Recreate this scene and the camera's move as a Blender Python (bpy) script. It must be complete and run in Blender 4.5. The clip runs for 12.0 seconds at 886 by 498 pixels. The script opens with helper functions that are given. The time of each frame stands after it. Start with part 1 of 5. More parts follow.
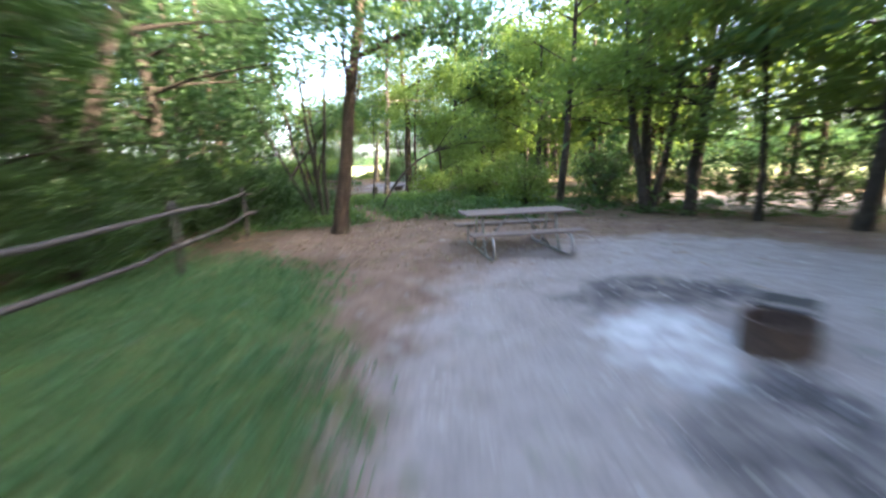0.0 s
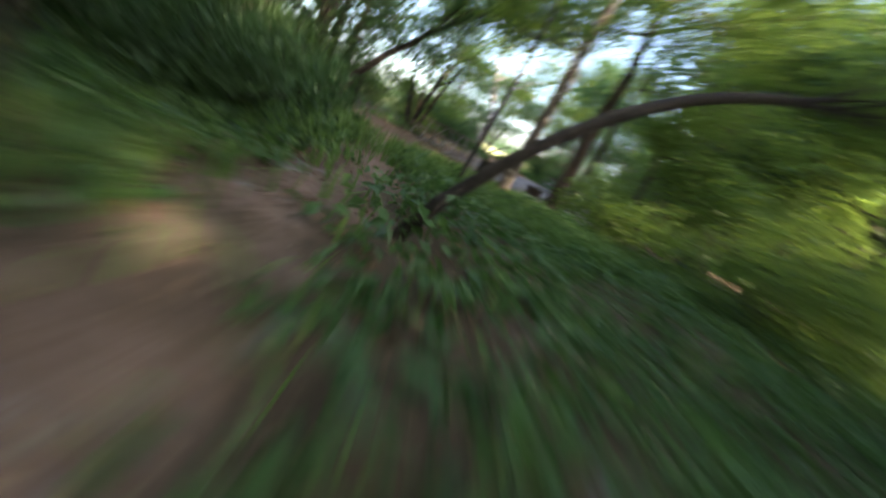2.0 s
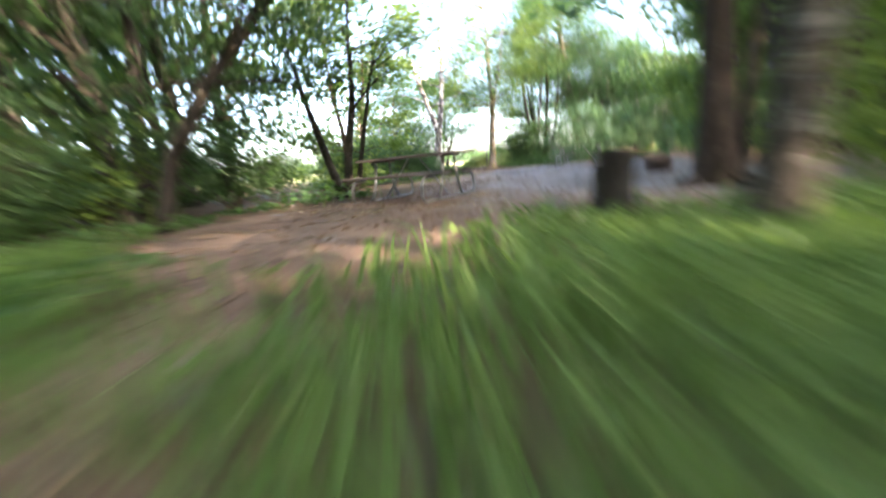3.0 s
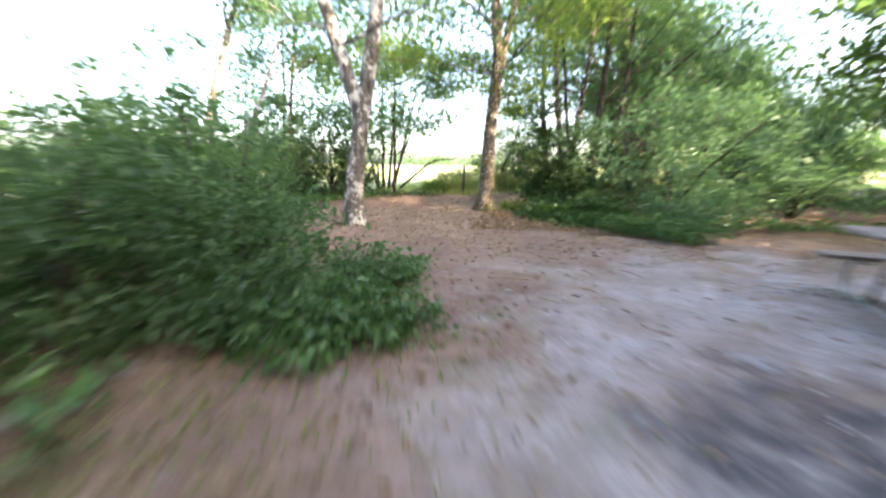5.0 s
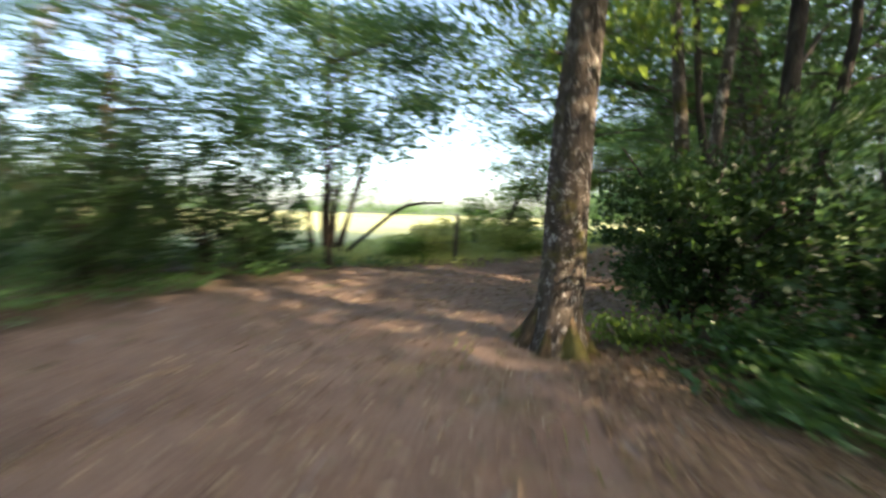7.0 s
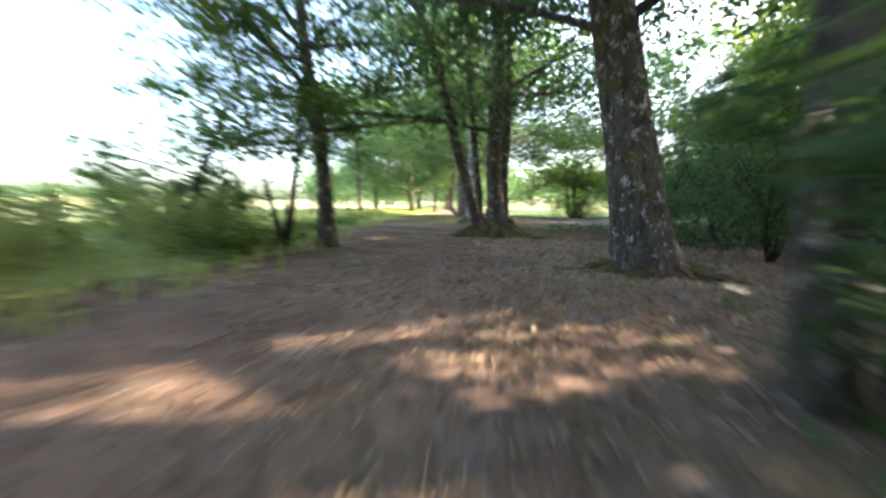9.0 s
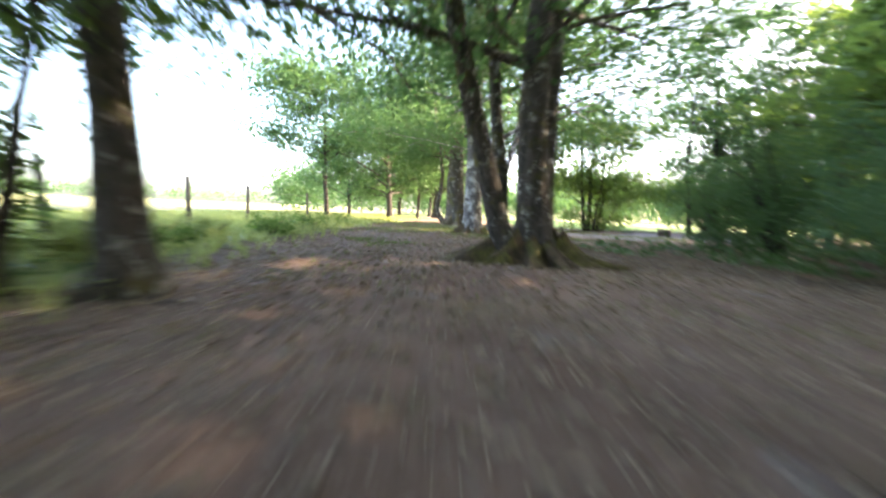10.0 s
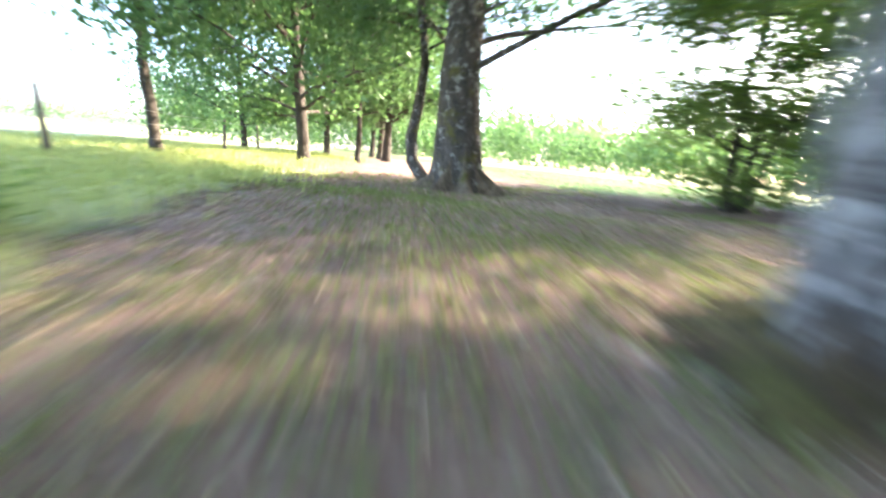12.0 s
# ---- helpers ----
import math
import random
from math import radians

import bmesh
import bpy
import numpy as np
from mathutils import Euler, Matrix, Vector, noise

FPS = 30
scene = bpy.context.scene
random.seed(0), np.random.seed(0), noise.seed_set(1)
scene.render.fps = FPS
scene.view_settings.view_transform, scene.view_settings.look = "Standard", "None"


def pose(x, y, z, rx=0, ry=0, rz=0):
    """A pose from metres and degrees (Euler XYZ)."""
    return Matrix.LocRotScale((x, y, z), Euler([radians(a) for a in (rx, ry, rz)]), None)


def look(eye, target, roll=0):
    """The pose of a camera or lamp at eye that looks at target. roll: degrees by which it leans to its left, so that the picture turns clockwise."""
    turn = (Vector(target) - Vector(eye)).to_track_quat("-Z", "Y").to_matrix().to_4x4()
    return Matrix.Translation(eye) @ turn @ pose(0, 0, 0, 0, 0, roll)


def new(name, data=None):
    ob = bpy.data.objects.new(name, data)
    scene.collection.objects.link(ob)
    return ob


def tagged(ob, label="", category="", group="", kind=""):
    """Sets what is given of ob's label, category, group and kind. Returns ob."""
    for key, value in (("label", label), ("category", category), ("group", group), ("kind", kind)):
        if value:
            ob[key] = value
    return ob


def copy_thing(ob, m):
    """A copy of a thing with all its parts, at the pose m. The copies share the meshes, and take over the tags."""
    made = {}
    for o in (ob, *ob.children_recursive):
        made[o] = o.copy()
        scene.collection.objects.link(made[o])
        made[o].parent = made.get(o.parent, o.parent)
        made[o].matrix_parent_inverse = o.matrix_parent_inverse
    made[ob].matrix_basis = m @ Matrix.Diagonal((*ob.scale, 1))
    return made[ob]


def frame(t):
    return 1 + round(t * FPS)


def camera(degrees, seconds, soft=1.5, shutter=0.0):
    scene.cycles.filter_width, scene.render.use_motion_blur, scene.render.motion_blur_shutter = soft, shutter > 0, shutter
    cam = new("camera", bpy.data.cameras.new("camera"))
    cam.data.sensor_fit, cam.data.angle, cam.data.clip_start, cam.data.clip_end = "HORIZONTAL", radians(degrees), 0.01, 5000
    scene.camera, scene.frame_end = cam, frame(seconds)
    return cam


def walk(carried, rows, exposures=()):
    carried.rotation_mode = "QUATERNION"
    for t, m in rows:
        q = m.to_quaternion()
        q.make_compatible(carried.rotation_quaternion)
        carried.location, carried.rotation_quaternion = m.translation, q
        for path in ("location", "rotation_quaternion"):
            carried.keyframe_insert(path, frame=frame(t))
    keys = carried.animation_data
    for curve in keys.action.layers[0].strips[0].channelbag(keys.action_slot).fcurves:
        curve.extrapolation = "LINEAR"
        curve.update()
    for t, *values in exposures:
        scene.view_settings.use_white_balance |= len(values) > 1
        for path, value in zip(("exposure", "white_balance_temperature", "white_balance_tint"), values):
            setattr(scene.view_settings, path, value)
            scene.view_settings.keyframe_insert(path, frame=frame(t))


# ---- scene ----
cam = camera(97.0, 12.0, soft=2.3, shutter=1.0)
PATH = [
    (0, (0.549, 0.161, 1.638), (0.120, 5.028, 0.572), -1.41),
    (0.5, (0.398, 3.078, 1.534), (-0.082, 7.960, 0.567), -3.93),
    (0.8, (0.132, 4.260, 1.415), (-0.383, 9.127, 0.388), -0.92),
    (1, (-0.073, 5.124, 1.378), (-0.671, 9.968, 0.291), 4.40),
    (1.3, (-0.129, 6.718, 1.162), (-1.120, 11.503, 0.103), 8.33),
    (1.5, (-0.436, 8.017, 1.097), (-1.677, 12.740, 0.023), 12.16),
    (1.7, (-0.915, 9.449, 0.952), (-2.334, 14.133, -0.071), 15.12),
    (2, (-1.694, 11.699, 0.846), (-3.271, 16.235, -0.548), 26.83),
    (2.1, (-2.070, 12.350, 0.774), (-3.747, 16.828, -0.687), 29.00),
    (2.2, (-2.580, 12.990, 0.701), (-4.517, 17.358, -0.772), 28.00),
    (2.3, (-3.040, 13.620, 0.628), (-5.231, 17.966, -0.518), 23.00),
    (2.4, (-3.230, 14.310, 0.555), (-5.698, 18.616, -0.052), 15.00),
    (2.5, (-3.184, 14.989, 0.528), (-5.715, 19.284, 0.150), 7.68),
    (2.6, (-3.539, 15.513, 0.511), (-6.027, 19.835, 0.147), 1.14),
    (2.7, (-3.845, 15.926, 0.456), (-6.230, 20.296, -0.010), -4.91),
    (2.8, (-4.219, 16.372, 0.500), (-6.429, 20.800, -0.209), -12.48),
    (2.9, (-4.556, 16.853, 0.518), (-6.445, 21.365, -0.519), -9.90),
    (3, (-4.927, 17.467, 0.557), (-6.585, 22.062, -0.511), -5.24),
    (3.1, (-5.203, 18.000, 0.531), (-6.848, 22.657, -0.250), -0.53),
    (3.2, (-5.609, 18.520, 0.457), (-7.255, 23.218, -0.015), 2.01),
    (3.6, (-6.600, 20.950, 1.050), (-8.100, 25.650, 0.250), 3.00),
    (4, (-7.450, 23.700, 1.480), (-8.850, 28.350, 0.350), 4.00),
    (4.4, (-8.050, 26.850, 1.400), (-9.250, 31.550, 0.420), 5.00),
    (4.8, (-8.314, 29.746, 1.221), (-9.405, 34.520, 0.212), 5.45),
    (5, (-8.548, 30.536, 1.229), (-9.648, 35.300, 0.186), 0.82),
    (5.5, (-9.171, 32.519, 1.094), (-10.323, 37.211, -0.193), 0.97),
    (6, (-9.559, 34.506, 1.048), (-10.995, 39.283, 0.707), 4.61),
    (6.5, (-9.910, 35.908, 1.184), (-11.278, 40.716, 1.060), 4.76),
    (7, (-10.371, 37.785, 1.190), (-11.166, 42.702, 0.762), 1.68),
    (7.5, (-10.491, 39.479, 0.948), (-10.012, 44.454, 0.794), -1.60),
    (7.7, (-10.655, 39.716, 1.056), (-9.665, 44.605, 0.717), -1.26),
    (8.2, (-11.350, 40.700, 0.998), (-9.567, 45.548, 0.528), -3.00),
    (8.7, (-10.589, 42.472, 0.934), (-8.481, 46.970, 0.369), -3.00),
    (9.3, (-9.466, 44.660, 0.838), (-6.622, 48.710, 0.131), 1.66),
    (9.5, (-9.027, 45.587, 0.695), (-6.204, 49.614, -0.206), -1.60),
    (10, (-7.687, 47.910, 0.687), (-4.979, 52.085, 0.205), 2.44),
    (10.5, (-6.345, 50.270, 0.664), (-3.594, 54.407, 0.099), 6.42),
    (11, (-5.168, 52.731, 0.826), (-2.243, 56.640, -0.252), 3.83),
    (11.1, (-4.952, 53.170, 0.861), (-1.981, 57.028, -0.272), 3.20),
    (11.5, (-4.149, 55.308, 0.612), (-0.806, 58.794, -0.684), 1.67),
    (12, (-2.277, 58.170, 0.714), (1.038, 61.724, -0.460), 5.18),
]
walk(cam, [(t, look(eye, target, roll)) for t, eye, target, roll in PATH], [(0.0, 3.85, 6500, 12), (0.8, 3.65, 6300, 10), (1.1, 3.45, 6400, 9), (1.6, 2.75, 6900, 7), (2.0, 2.9, 6700, 9), (2.5, 3.6, 6700, 12), (3.0, 3.8, 6700, 12), (3.2, 3.5, 6600, 14), (4.8, 3.8, 7000, 13), (5.5, 3.65, 6500, 13), (6.5, 3.1, 6900, 12), (7.0, 2.8, 7000, 10), (7.5, 3.05, 7100, 10), (9.3, 3.55, 6400, 14), (9.6, 3.65, 6400, 15), (10.0, 3.75, 6600, 13), (10.5, 3.65, 6600, 14), (11.5, 3.95, 6700, 13), (12.0, 3.88, 6000, 13)])


# ---- light: a low warm sun over the field, open sky above the canopy ----
SUN_YAW, SUN_UP = -112.0, 26.0
world = bpy.data.worlds.new("sky")
scene.world = world
world.use_nodes = True
wn, wl = world.node_tree.nodes, world.node_tree.links
sky = wn.new("ShaderNodeTexSky")
sky.sky_type, sky.sun_disc = "NISHITA", False
sky.sun_elevation, sky.sun_rotation = radians(SUN_UP), radians(-SUN_YAW)
sky.air_density, sky.dust_density, sky.ozone_density = 0.8, 3.2, 0.6
wl.new(sky.outputs[0], wn["Background"].inputs[0])
wn["Background"].inputs[1].default_value = 0.15

sun_data = bpy.data.lights.new("sun", "SUN")
sun_data.energy, sun_data.angle, sun_data.color = 3.7, radians(0.6), (1.0, 0.83, 0.62)
sun = new("sun", sun_data)
a, e = radians(SUN_YAW), radians(SUN_UP)
sun_way = Vector((-math.sin(a) * math.cos(e), math.cos(a) * math.cos(e), math.sin(e)))
sun.matrix_world = look(sun_way * 60 + Vector((0, 40, 0)), (0, 40, 0))


# ---- materials ----
def material(name):
    m = bpy.data.materials.new(name)
    m.use_nodes = True
    return m, m.node_tree.nodes, m.node_tree.links, m.node_tree.nodes["Principled BSDF"]


def ramp(nodes, stops):
    r = nodes.new("ShaderNodeValToRGB")
    els = r.color_ramp.elements
    while len(els) < len(stops):
        els.new(0.5)
    for el, (at, c) in zip(els, stops):
        el.position, el.color = at, (*c, 1)
    return r


def noise_tex(nodes, links, scale, detail=6, rough=0.6, coords="Object", stretch=None):
    co = nodes.new("ShaderNodeTexCoord")
    n = nodes.new("ShaderNodeTexNoise")
    n.inputs["Scale"].default_value, n.inputs["Detail"].default_value, n.inputs["Roughness"].default_value = scale, detail, rough
    out = co.outputs[coords]
    if stretch:
        mp = nodes.new("ShaderNodeMapping")
        mp.inputs["Scale"].default_value = stretch
        links.new(out, mp.inputs[0])
        out = mp.outputs[0]
    links.new(out, n.inputs["Vector"])
    return n


def mix_rgb(nodes, links, fac, c1, c2, kind="MIX"):
    m = nodes.new("ShaderNodeMixRGB")
    m.blend_type = kind
    for sock, v in zip(m.inputs, (fac, c1, c2)):
        if isinstance(v, (int, float)):
            sock.default_value = v
        elif isinstance(v, tuple):
            sock.default_value = (*v, 1)
        else:
            links.new(v, sock)
    return m.outputs[0]


def bump(nodes, links, bsdf, height, strength, distance):
    b = nodes.new("ShaderNodeBump")
    b.inputs["Strength"].default_value, b.inputs["Distance"].default_value = strength, distance
    links.new(height, b.inputs["Height"])
    links.new(b.outputs[0], bsdf.inputs["Normal"])


def leaf_material(name, dark, light, glow, rough=0.55, passes=0.42):
    """A leaf: dull, slightly glossy, and letting some light through; each leaf has its own tone."""
    m, n, l, p = material(name)
    geo = n.new("ShaderNodeNewGeometry")
    r = ramp(n, [(0.0, dark), (0.55, tuple((d + g) / 2 for d, g in zip(dark, light))), (1.0, light)])
    l.new(geo.outputs["Random Per Island"], r.inputs[0])
    big = noise_tex(n, l, 0.7, 3)
    hue = mix_rgb(n, l, 0.35, r.outputs[0], ramp_of(n, l, big.outputs[0], dark, light))
    l.new(hue, p.inputs["Base Color"])
    p.inputs["Roughness"].default_value = rough
    p.inputs["Specular IOR Level"].default_value = 0.35
    tr = n.new("ShaderNodeBsdfTranslucent")
    l.new(mix_rgb(n, l, 0.75, hue, glow), tr.inputs[0])
    mx = n.new("ShaderNodeMixShader")
    mx.inputs[0].default_value = passes
    l.new(p.outputs[0], mx.inputs[1])
    l.new(tr.outputs[0], mx.inputs[2])
    l.new(mx.outputs[0], n["Material Output"].inputs[0])
    return m


def ramp_of(n, l, fac, c0, c1):
    r = ramp(n, [(0.35, c0), (0.65, c1)])
    l.new(fac, r.inputs[0])
    return r.outputs[0]


def bark_material(name, deep, mid, patch, patch_amount, moss=0.0, ridges=9.0, flake=6.5):
    """Furrowed bark with pale lichen flecks and, low in the furrows, moss."""
    m, n, l, p = material(name)
    grain = noise_tex(n, l, ridges, 9, 0.72, stretch=(1, 1, 0.3))
    plates = n.new("ShaderNodeTexVoronoi")
    plates.feature = "DISTANCE_TO_EDGE"
    plates.inputs["Scale"].default_value = ridges * 1.5
    co = n.new("ShaderNodeTexCoord")
    mp = n.new("ShaderNodeMapping")
    mp.inputs["Scale"].default_value = (1, 1, 0.45)
    l.new(mix_rgb(n, l, 0.30, co.outputs["Object"], grain.outputs["Color"], "ADD"), mp.inputs[0])
    l.new(mp.outputs[0], plates.inputs["Vector"])
    crack = ramp(n, [(0.0, (0.45, 0.45, 0.45)), (0.22, (1, 1, 1))])
    l.new(plates.outputs["Distance"], crack.inputs[0])
    r = ramp(n, [(0.34, deep), (0.66, mid)])
    l.new(grain.outputs[0], r.inputs[0])
    c = mix_rgb(n, l, 0.55, r.outputs[0], crack.outputs[0], "MULTIPLY")
    blot = noise_tex(n, l, flake, 9, 0.78, stretch=(1, 1, 0.8))
    pr = ramp(n, [(0.64 - 0.2 * patch_amount, (0, 0, 0)), (0.69 - 0.2 * patch_amount, (1, 1, 1))])
    l.new(blot.outputs[0], pr.inputs[0])
    pale = mix_rgb(n, l, 0.6, patch, mix_rgb(n, l, 0.7, patch, grain.outputs[0], "MULTIPLY"))
    c = mix_rgb(n, l, pr.outputs[0], c, pale)
    if moss:
        mo = noise_tex(n, l, 2.7, 6, 0.66)
        mr = ramp(n, [(0.60 - 0.25 * moss, (0, 0, 0)), (0.72 - 0.25 * moss, (1, 1, 1))])
        l.new(mo.outputs[0], mr.inputs[0])
        c = mix_rgb(n, l, mr.outputs[0], c, ramp_of(n, l, grain.outputs[0], (0.058, 0.056, 0.015), (0.170, 0.146, 0.040)))
    l.new(c, p.inputs["Base Color"])
    p.inputs["Roughness"].default_value = 0.9
    p.inputs["Specular IOR Level"].default_value = 0.2
    bump(n, l, p, mix_rgb(n, l, 0.5, grain.outputs[0], crack.outputs[0]), 1.0, 0.03)
    return m


def plain_material(name, c0, c1, scale, rough=0.8, metal=0.0, stretch=None, bump_d=0.004):
    m, n, l, p = material(name)
    t = noise_tex(n, l, scale, 8, 0.65, stretch=stretch)
    fine = noise_tex(n, l, scale * 7, 4, 0.6, stretch=stretch)
    r = ramp(n, [(0.3, c0), (0.7, c1)])
    l.new(t.outputs[0], r.inputs[0])
    l.new(mix_rgb(n, l, 0.35, r.outputs[0], ramp_of(n, l, fine.outputs[0], c0, c1)), p.inputs["Base Color"])
    p.inputs["Roughness"].default_value, p.inputs["Metallic"].default_value = rough, metal
    bump(n, l, p, fine.outputs[0], 0.6, bump_d)
    return m


LEAF_MID = leaf_material("leaf_mid", (0.028, 0.061, 0.022), (0.076, 0.140, 0.052), (0.16, 0.30, 0.085))
LEAF_LIGHT = leaf_material("leaf_light", (0.042, 0.085, 0.020), (0.110, 0.175, 0.042), (0.25, 0.36, 0.06), passes=0.48)
# darker leaf: woodland shade is put into its colour
LEAF_SHADED = leaf_material("leaf_shaded", (0.018, 0.042, 0.014), (0.048, 0.092, 0.028), (0.10, 0.20, 0.04), passes=0.3)
LEAF_BLUE = leaf_material("leaf_bluish", (0.040, 0.088, 0.048), (0.100, 0.180, 0.088), (0.15, 0.30, 0.10), passes=0.34)
IVY = leaf_material("undergrowth_leaf", (0.022, 0.060, 0.018), (0.070, 0.140, 0.035), (0.13, 0.26, 0.04), rough=0.4, passes=0.25)
GRASS = leaf_material("grass_blade", (0.028, 0.080, 0.034), (0.105, 0.205, 0.085), (0.13, 0.29, 0.09), passes=0.35)
# pale because sunlight on the meadow is put into the leaf colour
MEADOW_SUNLIT = leaf_material("meadow_leaf_sunlit", (0.190, 0.225, 0.060), (0.400, 0.425, 0.150), (0.46, 0.50, 0.15), passes=0.5)
TRAIL_GRASS = leaf_material("trail_grass", (0.045, 0.095, 0.024), (0.150, 0.230, 0.062), (0.20, 0.34, 0.07), passes=0.42)
TUFT = leaf_material("worn_grass", (0.080, 0.110, 0.026), (0.215, 0.240, 0.080), (0.26, 0.31, 0.07), passes=0.35)
DEAD = leaf_material("dead_leaf", (0.085, 0.050, 0.030), (0.260, 0.170, 0.095), (0.22, 0.12, 0.05), passes=0.1)
BARK_BROWN = bark_material("bark_brown", (0.030, 0.021, 0.015), (0.100, 0.070, 0.050), (0.14, 0.115, 0.09), 0.3)
BARK_DARK = bark_material("bark_dark", (0.024, 0.020, 0.016), (0.085, 0.070, 0.056), (0.14, 0.125, 0.105), 0.25)
BARK_GREY = bark_material("bark_grey_lichen", (0.042, 0.034, 0.027), (0.165, 0.135, 0.108), (0.52, 0.48, 0.41), 0.46, moss=0.22, flake=7.0)
BARK_PALE = bark_material("bark_pale", (0.050, 0.043, 0.038), (0.210, 0.182, 0.158), (0.60, 0.56, 0.51), 0.66, flake=4.2)
BARK_FLAKY = bark_material("bark_flaking", (0.034, 0.026, 0.019), (0.155, 0.124, 0.098), (0.50, 0.46, 0.40), 0.50, moss=0.30, ridges=14.0, flake=17.0)
BARK_ROOT = bark_material("bare_root", (0.085, 0.060, 0.038), (0.300, 0.225, 0.150), (0.42, 0.36, 0.27), 0.35, moss=0.25)
BARK_MOSS = bark_material("bark_mossy", (0.050, 0.034, 0.020), (0.175, 0.118, 0.066), (0.30, 0.26, 0.20), 0.12, moss=0.55)
WOOD_GREY = plain_material("weathered_wood", (0.105, 0.078, 0.070), (0.205, 0.163, 0.148), 5, 0.85, stretch=(0.15, 3, 3))
PIPE = plain_material("galvanised_pipe", (0.16, 0.145, 0.14), (0.48, 0.47, 0.47), 12, 0.45, 0.85, bump_d=0.0008)
STEEL = plain_material("sooty_steel", (0.035, 0.026, 0.024), (0.150, 0.095, 0.075), 6, 0.75, 0.3)
GRATE = plain_material("black_iron", (0.018, 0.018, 0.022), (0.060, 0.058, 0.064), 9, 0.6, 0.5)
ASH = plain_material("ash", (0.22, 0.21, 0.21), (0.46, 0.45, 0.45), 6, 0.95)
POST_WOOD = plain_material("old_post_wood", (0.045, 0.036, 0.029), (0.14, 0.115, 0.095), 6, 0.9, stretch=(3, 3, 0.3))
RAIL_WOOD = plain_material("grey_rail_wood", (0.026, 0.022, 0.021), (0.075, 0.064, 0.060), 5, 0.9, stretch=(3, 0.4, 3))
WIRE = plain_material("fence_wire", (0.16, 0.15, 0.14), (0.30, 0.28, 0.26), 30, 0.5, 0.8)
STRAW = leaf_material("dry_straw", (0.16, 0.115, 0.072), (0.50, 0.41, 0.29), (0.28, 0.21, 0.13), passes=0.1)
PEBBLE = plain_material("pebble", (0.16, 0.14, 0.135), (0.50, 0.47, 0.46), 9, 0.85)
CUT_WOOD = plain_material("cut_wood", (0.16, 0.105, 0.062), (0.34, 0.245, 0.155), 14, 0.9)


def ground_material():
    m, n, l, p = material("ground_soil")

    def attr(name):
        at = n.new("ShaderNodeAttribute")
        at.attribute_name = name
        return at.outputs["Fac"]

    def mask(name, scale, width):
        """A zone's weight, its edge broken up by noise."""
        nz = noise_tex(n, l, scale, 7, 0.7)
        s = n.new("ShaderNodeMath")
        s.operation = "MULTIPLY_ADD"
        l.new(nz.outputs[0], s.inputs[0])
        s.inputs[1].default_value = width
        l.new(attr(name), s.inputs[2])
        s2 = n.new("ShaderNodeMath")
        s2.operation = "MULTIPLY_ADD"
        l.new(s.outputs[0], s2.inputs[0])
        s2.inputs[1].default_value, s2.inputs[2].default_value = 0.5, 0.25 - width * 0.25
        r = ramp(n, [(0.36, (0, 0, 0)), (0.64, (1, 1, 1))])
        l.new(s2.outputs[0], r.inputs[0])
        return r.outputs[0]

    big, mid, fine = noise_tex(n, l, 0.35, 4), noise_tex(n, l, 3.5, 8, 0.72), noise_tex(n, l, 24, 7, 0.78)
    litter = mix_rgb(n, l, 0.5, ramp_of(n, l, mid.outputs[0], (0.050, 0.036, 0.024), (0.115, 0.078, 0.050)),
                     ramp_of(n, l, fine.outputs[0], (0.035, 0.030, 0.018), (0.150, 0.105, 0.065)))
    dirt = mix_rgb(n, l, 0.45, ramp_of(n, l, mid.outputs[0], (0.092, 0.055, 0.038), (0.225, 0.142, 0.102)),
                   ramp_of(n, l, fine.outputs[0], (0.045, 0.032, 0.026), (0.320, 0.250, 0.210)))
    worn = noise_tex(n, l, 0.85, 6, 0.68)
    dirt = mix_rgb(n, l, 0.38, dirt, ramp_of(n, l, worn.outputs[0], (0.080, 0.042, 0.027), (0.270, 0.185, 0.140)))
    moss = noise_tex(n, l, 0.55, 7, 0.72)
    thin = ramp(n, [(0.54, (0, 0, 0)), (0.70, (0.55, 0.55, 0.55))])
    l.new(moss.outputs[0], thin.inputs[0])
    dirt = mix_rgb(n, l, thin.outputs[0], dirt, ramp_of(n, l, fine.outputs[0], (0.060, 0.058, 0.020), (0.170, 0.150, 0.060)))
    gravel = mix_rgb(n, l, 0.45, ramp_of(n, l, mid.outputs[0], (0.138, 0.110, 0.101), (0.330, 0.284, 0.272)),
                     ramp_of(n, l, fine.outputs[0], (0.098, 0.082, 0.078), (0.450, 0.400, 0.385)))
    gravel = mix_rgb(n, l, 0.3, gravel, ramp_of(n, l, big.outputs[0], (0.20, 0.165, 0.150), (0.33, 0.31, 0.32)))
    sod = mix_rgb(n, l, 0.5, ramp_of(n, l, mid.outputs[0], (0.035, 0.060, 0.018), (0.095, 0.125, 0.036)),
                  ramp_of(n, l, fine.outputs[0], (0.040, 0.065, 0.020), (0.125, 0.150, 0.050)))
    # dry grass, lightened so that sunlight on the meadow is in its colour
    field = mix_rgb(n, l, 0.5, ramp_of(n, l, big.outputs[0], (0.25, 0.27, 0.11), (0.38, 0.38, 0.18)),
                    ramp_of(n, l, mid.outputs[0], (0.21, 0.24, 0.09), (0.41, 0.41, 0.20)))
    c = mix_rgb(n, l, mask("dirt", 1.6, 2.6), litter, dirt)
    c = mix_rgb(n, l, mask("gravel", 1.2, 2.2), c, gravel)
    c = mix_rgb(n, l, mask("sod", 1.5, 2.6), c, sod)
